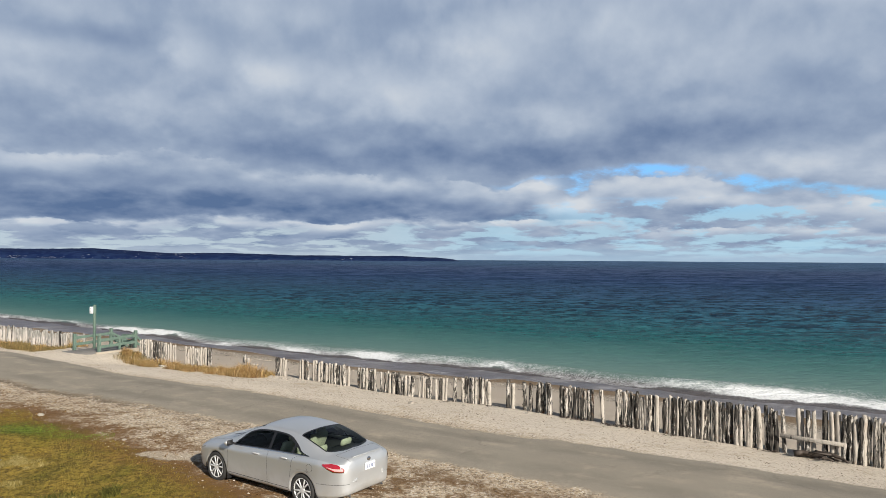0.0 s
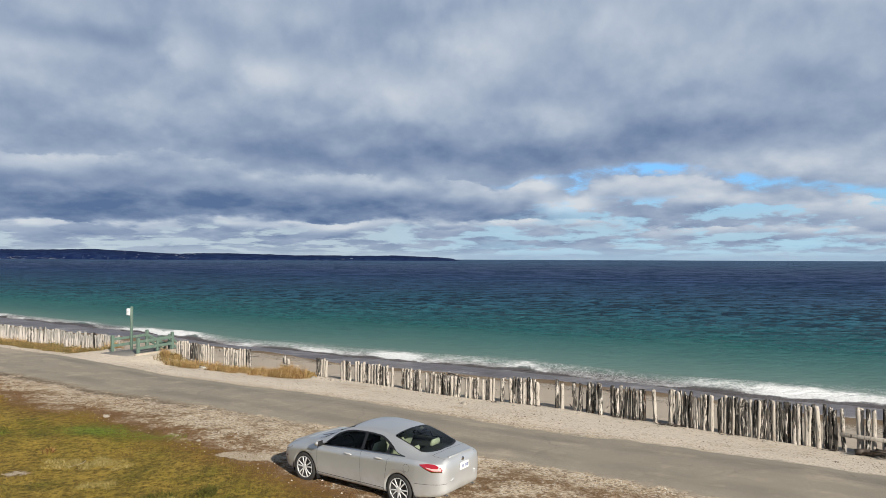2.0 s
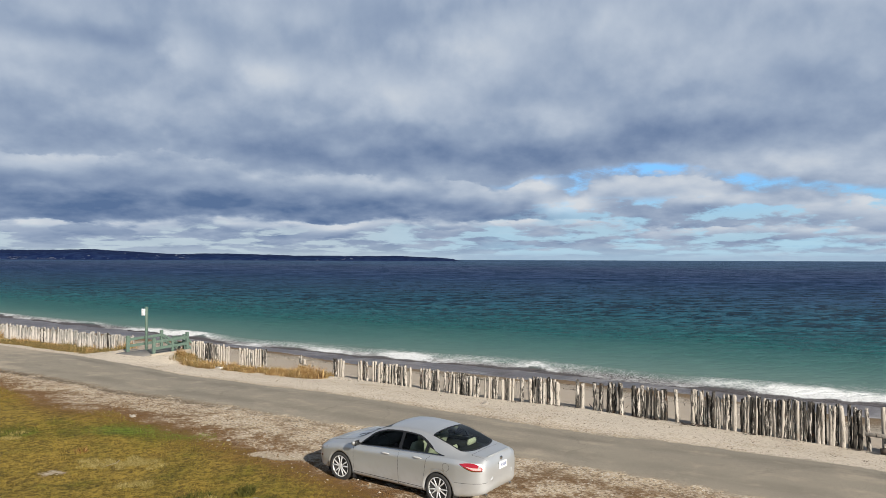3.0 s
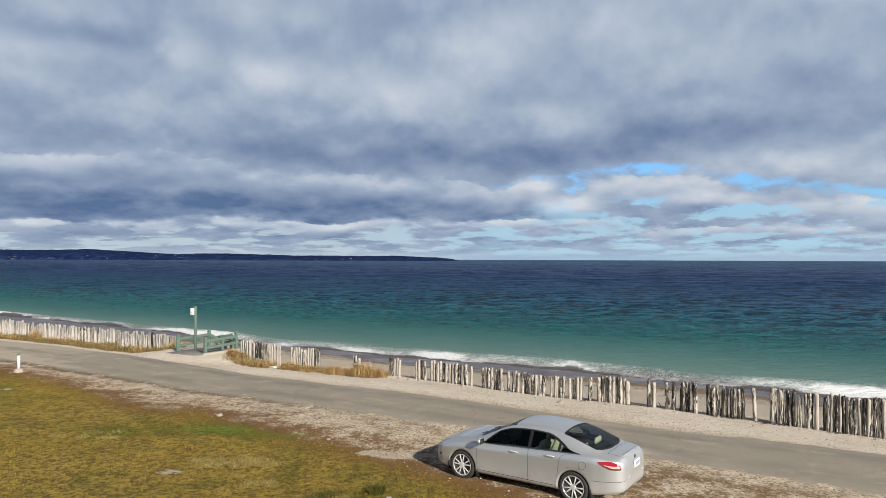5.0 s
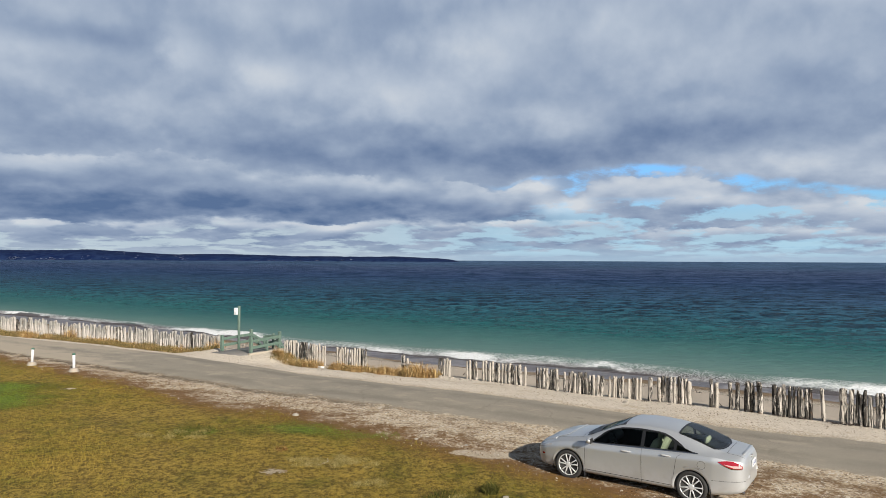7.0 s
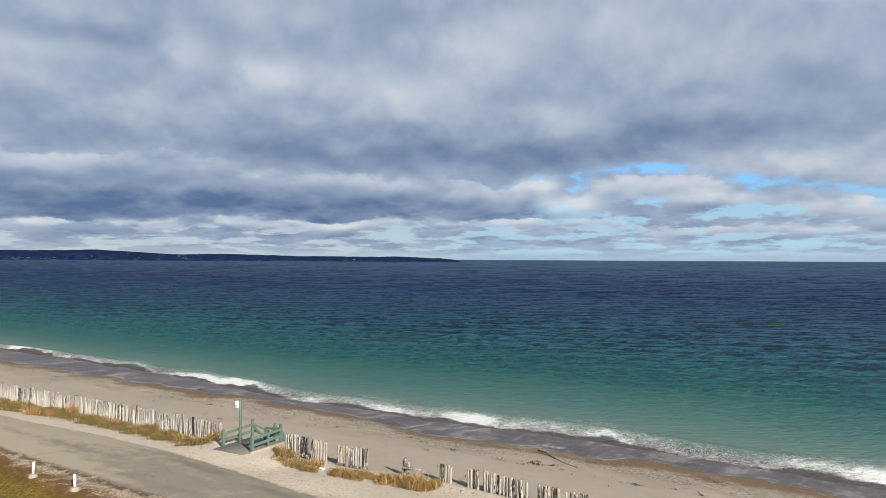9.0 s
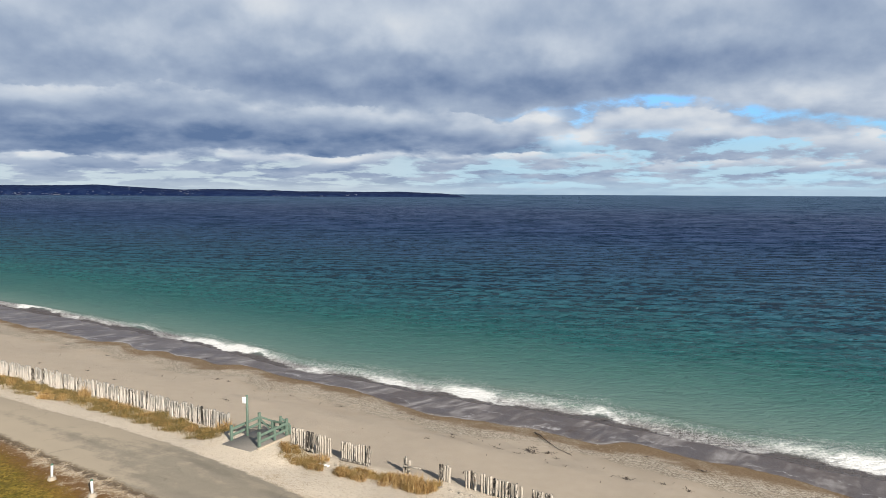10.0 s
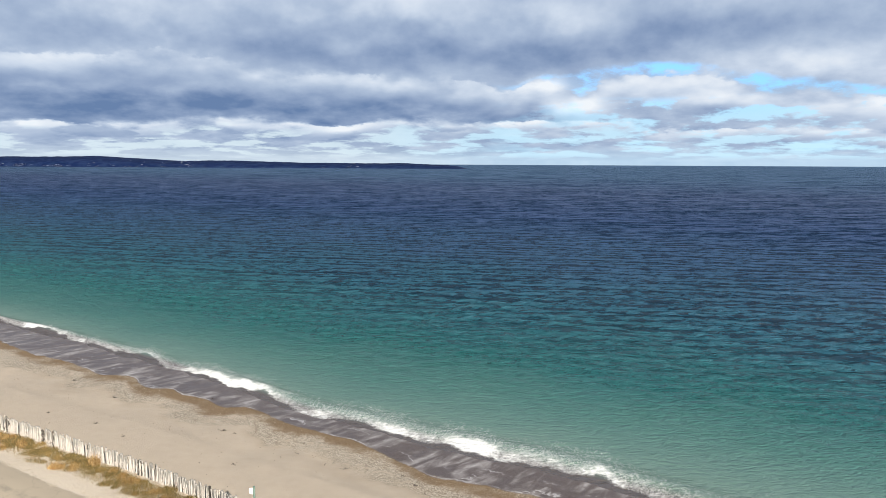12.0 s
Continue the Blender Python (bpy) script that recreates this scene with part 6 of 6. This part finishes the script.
        # arches: lip, well and mud flap
        for hx_ in (1.395, -1.395):
            a = np.linspace(math.radians(-22), math.radians(202), 44)
            XX = np.stack([hx_ + r_ * np.cos(a) for r_ in (ARCH - 0.035, ARCH - 0.012, ARCH + 0.03)], 1)
            ZZ = np.stack([HUB_Z + r_ * np.sin(a) for r_ in (ARCH - 0.035, ARCH - 0.012, ARCH + 0.03)], 1)
            SS = np.array([[s_of_height(x_, max(z_, 0.21)) for x_, z_ in zip(xr, zr_)] for xr, zr_ in zip(XX, ZZ)])
            v = body_at(XX, SS, 0.004)
            v[:, 0, 1] -= 0.025
            v[:, 1, 1] += 0.006
            if mirror:
                v = v * (1, -1, 1)
            mesh_object("wheel_arch", v.reshape(-1, 3), grid_faces(*v.shape[:2])[:, :: (-1 if mirror else 1)], silver, car)
            sign_ = -1 if mirror else 1
            well = np.array([[(hx_ + (ARCH + 0.02) * math.cos(t), sign_ * y_, HUB_Z + (ARCH + 0.02) * math.sin(t)) for y_ in (0.875, 0.55)] + [(hx_, sign_ * 0.55, HUB_Z)] for t in np.linspace(-0.4, math.pi + 0.4, 24)])
            mesh_object("wheel_well", well.reshape(-1, 3), grid_faces(24, 3), black_trim, car)
            bm = beam((hx_ - 0.40, sign_ * 0.80, 0.13), (hx_ - 0.385, sign_ * 0.80, 0.36), 0.20, 0.012, 0.003, (1, 0, 0))
            part("mud_flap", bm, black_trim, car, shade=False)
        # seams, handles, mirror
        for pts in ([(0.98, 1.5), (0.98, 6.95)], [(-0.33, 1.5), (-0.33, 7.0)], [(-1.02, 3.7), (-1.10, 5.4), (-1.22, 6.2), (-1.36, 7.0)], [(-1.02, 3.7), (-0.98, 2.6), (-0.96, 1.7)]):
            px, ps = np.array(pts).T
            tt = np.linspace(0, 1, 16)
            qx, qs = np.interp(tt, np.linspace(0, 1, len(px)), px), np.interp(tt, np.linspace(0, 1, len(ps)), ps)
            patch("door_gap", np.stack([qx - 0.0035, qx + 0.0035], 1), np.stack([qs, qs], 1), 0.0025, black_gap, car, mirror)
        patch("sill_gap", np.stack([np.linspace(-0.97, 0.97, 30)] * 2, 1), np.stack([np.full(30, 2.52), np.full(30, 2.62)], 1), 0.0025, black_gap, car, mirror)
        sign_ = -1 if mirror else 1
        for hx_ in (0.02, -0.86):
            p = body_at(hx_ - 0.0, 5.45)
            bm = bmesh.new()
            bmesh.ops.create_uvsphere(bm, u_segments=12, v_segments=8, radius=1, matrix=Matrix.Translation((hx_, sign_ * (p[1] + 0.022), p[2] + 0.0)) @ Matrix.Diagonal((0.115, 0.018, 0.022, 1)))
            handle = part("door_handle", bm, alloy, car, "bright silver door handle")
            # dark blob put in for the shade of the recess behind the handle
            bm = bmesh.new()
            bmesh.ops.create_uvsphere(bm, u_segments=12, v_segments=8, radius=1, matrix=Matrix.Translation((hx_ + 0.01, sign_ * (p[1] + 0.001), p[2] - 0.012)) @ Matrix.Diagonal((0.06, 0.006, 0.026, 1)))
            part("handle_recess", bm, black_gap, handle)
        bm = bmesh.new()
        bmesh.ops.create_uvsphere(bm, u_segments=16, v_segments=10, radius=1, matrix=Matrix.Translation((0.83, sign_ * 1.02, 1.0)) @ Matrix.Diagonal((0.075, 0.10, 0.07, 1)))
        for v in bm.verts:
            v.co.x = max(v.co.x, 0.78)
        mirror_ = part("wing_mirror", bm, silver, car)
        part("mirror_glass", beam((0.776, sign_ * 0.94, 1.0), (0.776, sign_ * 1.10, 1.0), 0.006, 0.12, 0.002), black_trim, mirror_)
        part("mirror_arm", beam((0.84, sign_ * 0.86, 0.955), (0.84, sign_ * 0.98, 0.975), 0.08, 0.04), black_trim, mirror_)
        # lamps, their edges given as heights along the body
        def lamp(name, x0, x1, lo, hi, mat_, label="", out=0.006):
            xx_ = np.linspace(x0, x1, 44)
            u = (xx_ - x0) / (x1 - x0)
            low_ = np.array([s_of_height(a_, z_) for a_, z_ in zip(xx_, lo(u))])
            high_ = np.array([s_of_height(a_, z_) for a_, z_ in zip(xx_, hi(u))])
            TT = np.linspace(0, 1, 7)[None]
            return patch(name, np.repeat(xx_[:, None], 7, 1), low_[:, None] + (high_ - low_)[:, None] * TT, out, mat_, car, mirror, label)

        lamp("tail_lamp", -1.92, -2.365, lambda u: 0.945 - 0.115 * np.minimum(u * 1.7, 1.0) ** 0.8, lambda u: 0.95 + 0.03 * np.sin(np.minimum(u * 2.4, 1.9)) - 0.10 * u**5, lamp_red, "red wrap-round tail lamp")
        lamp("reversing_lamp", -2.04, -2.35, lambda u: 0.905 - 0.062 * np.minimum(u * 1.8, 1.0), lambda u: 0.908 - 0.022 * np.minimum(u * 1.8, 1.0), lamp_pink, "pale lower lamp segment", 0.009)
        # narrow pale bar laid on as the white glint of the lamp
        lamp("lamp_divider", -2.30, -2.32, lambda u: 0.845 + 0 * u, lambda u: 0.93 + 0 * u, lamp_clear, "pale vertical bar standing for a glint", 0.010)
        lamp("lamp_edge", -1.92, -2.365, lambda u: 0.936 - 0.125 * np.minimum(u * 1.7, 1.0) ** 0.8, lambda u: 0.945 - 0.115 * np.minimum(u * 1.7, 1.0) ** 0.8, chrome)
        lamp("headlamp", 1.84, 2.25, lambda u: 0.715 - 0.14 * u, lambda u: 0.755 - 0.17 * u, lamp_clear, "clear swept-back headlamp")
        lamp("side_marker", 2.02, 2.10, lambda u: 0.47 + 0 * u, lambda u: 0.51 + 0 * u, lamp_red)
        # bumper crease, its shade drawn as a dark line, and fuel flap
        lamp("bumper_ledge", -1.80, -2.42, lambda u: 0.545 + 0.02 * u, lambda u: 0.553 + 0.02 * u, black_gap, "", 0.002)
        if not mirror:
            a_ = np.linspace(0, 2 * math.pi, 29)
            XX = np.stack([-1.60 + r_ * np.cos(a_) for r_ in (0.078, 0.084)], 1)
            ZZ = np.stack([0.83 + r_ * np.sin(a_) for r_ in (0.078, 0.084)], 1)
            SS = np.array([[s_of_height(x_, z_) for x_, z_ in zip(xr, zr_)] for xr, zr_ in zip(XX, ZZ)])
            patch("fuel_flap_gap", XX, SS, 0.0025, black_gap, car)
    # windscreen and rear window
    for front, name in ((True, "windscreen"), (False, "rear_window")):
        for mirror in (False, True):
            s_ = np.linspace(8.5, 11, 16)
            e0, e1 = screen_edge(s_, front)
            TT = np.linspace(0, 1, 18)[:, None]
            XX = e0[None] + (e1 - e0)[None] * TT
            SS = np.repeat(s_[None], 18, 0)
            if not mirror:
                glass_v, glass_f = [], []
            v = body_at(XX, SS, -0.003) * ((1, -1, 1) if mirror else (1, 1, 1))
            glass_v.append(v.reshape(-1, 3))
            glass_f.append(grid_faces(18, 16)[:, ::(-1 if mirror else 1)])
            # dark ceramic edge
            xs_ = np.r_[np.linspace(e0[0], e1[0], 14), e1[1:]] if front else np.r_[np.linspace(e1[0], e0[0], 14), e0[1:]]
            ss_ = np.r_[np.full(14, s_[0]), s_[1:]]
            in_x = np.r_[np.zeros(14), np.full(15, -0.26 if front else 0.045)]
            in_s = np.r_[np.full(14, 0.16), np.zeros(15)]
            patch("window_trim", np.stack([xs_ - np.sign(in_x) * -0.012, xs_ + in_x], 1), np.stack([ss_ - 0.10 * (in_s > 0), ss_ + in_s], 1), 0.003, black_trim, car, mirror)
            other = e0 if front else e1
            patch("window_trim", np.stack([other - 0.015, other + 0.02], 1), np.stack([s_, s_], 1), 0.003, black_trim, car, mirror)
        pane = mesh_object(name, np.vstack(glass_v), np.vstack([glass_f[0], glass_f[1] + len(glass_v[0])]), car_glass, car)
        tagged(pane, "tinted curved glass")
    for mirror in (False, True):
        XX, SS = np.meshgrid(np.linspace(0.93, 1.10, 8), np.linspace(8.62, 11, 14), indexing="ij")
        XX = XX - 0.15 * ((11 - SS) / 2.6) ** 2
        patch("cowl", XX, SS, 0.005, black_trim, car, mirror, "black wiper cowl")
    # bonnet and boot seams
    for pts in ([(-2.05, 8.4), (-2.05, 11)], [(-2.05, 8.4), (-2.22, 8.3), (-2.37, 8.0)], [(1.10, 8.3), (1.10, 11)], [(1.08, 8.2), (1.55, 8.25), (2.02, 8.4), (2.2, 9.2)]):
        px, ps = np.array(pts).T
        tt = np.linspace(0, 1, 16)
        qx, qs = np.interp(tt, np.linspace(0, 1, len(px)), px), np.interp(tt, np.linspace(0, 1, len(ps)), ps)
        w = (0.004, 0.0) if abs(px[0] - px[-1]) < 0.01 else (0.0, 0.03)
        for mirror in (False, True):
            patch("panel_gap", np.stack([qx - w[0], qx + w[0]], 1), np.stack([qs - w[1], qs + w[1]], 1), 0.0025, black_gap, car, mirror)
    # tail: plate, badge, bumper lip, exhausts
    plate = part("number_plate", beam((-2.462, -0.155, 0.83), (-2.462, 0.155, 0.83), 0.014, 0.15, 0.004), plate_white, car, "white rear plate with dark blue bars", False)
    for y0, y1 in ((-0.125, -0.095), (-0.08, -0.05), (-0.035, -0.005), (0.03, 0.06), (0.075, 0.105)):
        part("print_bar", beam((-2.470, y0, 0.827), (-2.470, y1, 0.827), 0.006, 0.07, 0.001), plate_blue, plate, shade=False)
    bm = bmesh.new()
    bmesh.ops.create_uvsphere(bm, u_segments=14, v_segments=8, radius=1, matrix=Matrix.Translation((-2.420, 0, 0.955)) @ Matrix.Diagonal((0.012, 0.06, 0.045, 1)))
    part("badge", bm, chrome, car, "small chrome oval badge")
    for mirror in (False, True):
        bm = beam((-2.37, (-1 if mirror else 1) * 0.50, 0.275), (-2.18, (-1 if mirror else 1) * 0.50, 0.285), 0.075, 0.06, 0.015)
        part("exhaust", bm, chrome, car, shade=False)
    part("spoiler_lip", beam((-2.335, -0.42, 1.066), (-2.335, 0.42, 1.066), 0.06, 0.022, 0.009), silver, car)
    part("grille", beam((2.285, -0.36, 0.42), (2.285, 0.36, 0.42), 0.05, 0.16, 0.01), black_trim, car, "dark front grille")
    part("front_plate", beam((2.315, -0.15, 0.44), (2.315, 0.15, 0.44), 0.012, 0.11, 0.004), black_trim, car)
    for y_ in (-0.35, 0.25):
        part("wiper", beam((1.06, y_, 1.035), (0.93, y_ + 0.5, 1.115), 0.02, 0.012, 0.003), black_trim, car, shade=False)
    # cabin
    part("floor_pan", beam((-2.1, 0, 0.33), (1.9, 0, 0.33), 1.05, 0.14), dark_cabin, car, shade=False)
    part("underbody", beam((-0.98, 0, 0.25), (0.98, 0, 0.25), 1.3, 0.14), dark_cabin, car, shade=False)
    part("dashboard", beam((0.82, -0.7, 0.84), (0.82, 0.7, 0.84), 0.42, 0.22, 0.06), dark_cabin, car)
    part("parcel_shelf", beam((-1.68, -0.62, 0.985), (-1.68, 0.62, 0.985), 0.66, 0.03, 0.01), dark_cabin, car)
    part("bulkhead", beam((-1.38, -0.68, 0.68), (-1.38, 0.68, 0.68), 0.08, 0.6, 0.01), dark_cabin, car)
    for s_ in (-1, 1):
        part("door_lining", beam((-1.3, s_ * 0.83, 0.66), (0.9, s_ * 0.83, 0.66), 0.04, 0.56, 0.01), dark_cabin, car)
        seat = empty("front_seat", Matrix.Identity(4), "", "")
        seat.parent = car
        part("cushion", beam((-0.30, s_ * 0.37, 0.52), (0.22, s_ * 0.37, 0.56), 0.50, 0.18, 0.06), beige_cloth, seat)
        part("backrest", beam((-0.32, s_ * 0.42, 0.55), (-0.60, s_ * 0.42, 1.14), 0.54, 0.15, 0.06, (1, 0, 0)), beige_cloth, seat)
        part("headrest", beam((-0.61, s_ * 0.42, 1.15), (-0.665, s_ * 0.42, 1.33), 0.29, 0.10, 0.045, (1, 0, 0)), beige_cloth, seat)
    rear = empty("rear_seat", Matrix.Identity(4), "", "")
    rear.parent = car
    part("cushion", beam((-1.15, -0.64, 0.54), (-1.15, 0.64, 0.54), 0.50, 0.18, 0.06), beige_cloth, rear)
    part("backrest", beam((-1.18, 0, 0.56), (-1.40, 0, 0.97), 1.28, 0.14, 0.06, (1, 0, 0)), beige_cloth, rear)
    for y_ in (-0.38, 0.38):
        part("headrest", beam((-1.40, y_, 0.99), (-1.45, y_, 1.15), 0.33, 0.10, 0.045, (1, 0, 0)), beige_cloth, rear)
    bm = bmesh.new()
    ring = [(0.185 * math.cos(t), 0.185 * math.sin(t)) for t in np.linspace(0, 2 * math.pi, 21)[:-1]]
    m = Matrix.Translation((0.50, 0.37, 0.92)) @ Euler((0, radians(-65), 0)).to_matrix().to_4x4()
    loops_ = []
    for a_, b_ in ring:
        rad = Vector((a_, b_, 0)).normalized()
        loops_.append([bm.verts.new(m @ (Vector((a_, b_, 0)) + rad * (0.014 * math.cos(q)) + Vector((0, 0, 0.014 * math.sin(q))))) for q in (0, 1.57, 3.14, 4.71)])
    for k_ in range(20):
        for q in range(4):
            bm.faces.new((loops_[k_][q], loops_[(k_ + 1) % 20][q], loops_[(k_ + 1) % 20][(q + 1) % 4], loops_[k_][(q + 1) % 4]))
    part("steering_wheel", bm, dark_cabin, car)
    # wheels
    spin = Euler((radians(-90), 0, 0)).to_matrix().to_4x4()
    tyre = turned([(0.243, 0.015), (0.25, 0.0), (0.27, -0.012), (0.298, -0.012), (0.320, 0.0), (0.331, 0.02), (0.334, 0.05), (0.334, 0.17), (0.33, 0.2), (0.30, 0.215), (0.24, 0.2)], 40)
    rim = turned([(0.248, 0.012), (0.244, -0.002), (0.232, 0.0), (0.225, 0.02), (0.22, 0.16)], 40)
    bmesh.ops.delete(rim, geom=[f_ for f_ in rim.faces if len(f_.verts) > 4], context="FACES_ONLY")
    spokes = []
    for k_ in range(10):
        a_ = 2 * math.pi * (k_ // 2) / 5 + (0.17 if k_ % 2 else -0.17)
        b_ = 2 * math.pi * (k_ // 2) / 5 + (0.25 if k_ % 2 else -0.25)
        spokes.append(beam((0.045 * math.cos(a_), 0.045 * math.sin(a_), 0.012), (0.234 * math.cos(b_), 0.234 * math.sin(b_), 0.010), 0.027, 0.026, 0.006))
    hub = turned([(0.07, 0.05), (0.068, 0.004), (0.05, -0.004), (0.03, -0.006)], 20)
    disc = turned([(0.15, 0.075), (0.15, 0.06), (0.02, 0.06)], 28)
    barrel = turned([(0.225, 0.10), (0.05, 0.10), (0.02, 0.1)], 28)
    first = None
    for hx_, side in ((1.395, 1), (-1.395, 1), (1.395, -1), (-1.395, -1)):
        m = pose(hx_, side * 0.905, HUB_Z, 0, 0, 0 if side > 0 else 180) @ spin.inverted() @ pose(0, 0, 0, 0, 0, 17 if hx_ > 0 else 48)
        m = pose(hx_, side * 0.905, HUB_Z) @ (Euler((radians(90), 0, 0)) if side > 0 else Euler((radians(-90), 0, 0))).to_matrix().to_4x4() @ pose(0, 0, 0, 0, 0, 17 if hx_ > 0 else 48)
        wheel = empty("wheel", Matrix.Identity(4), "", "")
        wheel.parent, wheel.matrix_local = car, m
        if first is None:
            first = wheel
            tagged(part("tyre", tyre, tyre_rubber, wheel), "black rubber tyre")
            tagged(part("rim", rim, alloy, wheel), "bright alloy rim")
            for b_ in spokes:
                part("spoke", b_, alloy, wheel)
            part("hub_cap", hub, alloy, wheel)
            part("brake_disc", disc, dark_cabin, wheel)
            part("wheel_back", barrel, black_trim, wheel)
        else:
            for o in first.children:
                c_ = o.copy()
                scene.collection.objects.link(c_)
                c_.parent = wheel
    return car


saloon()
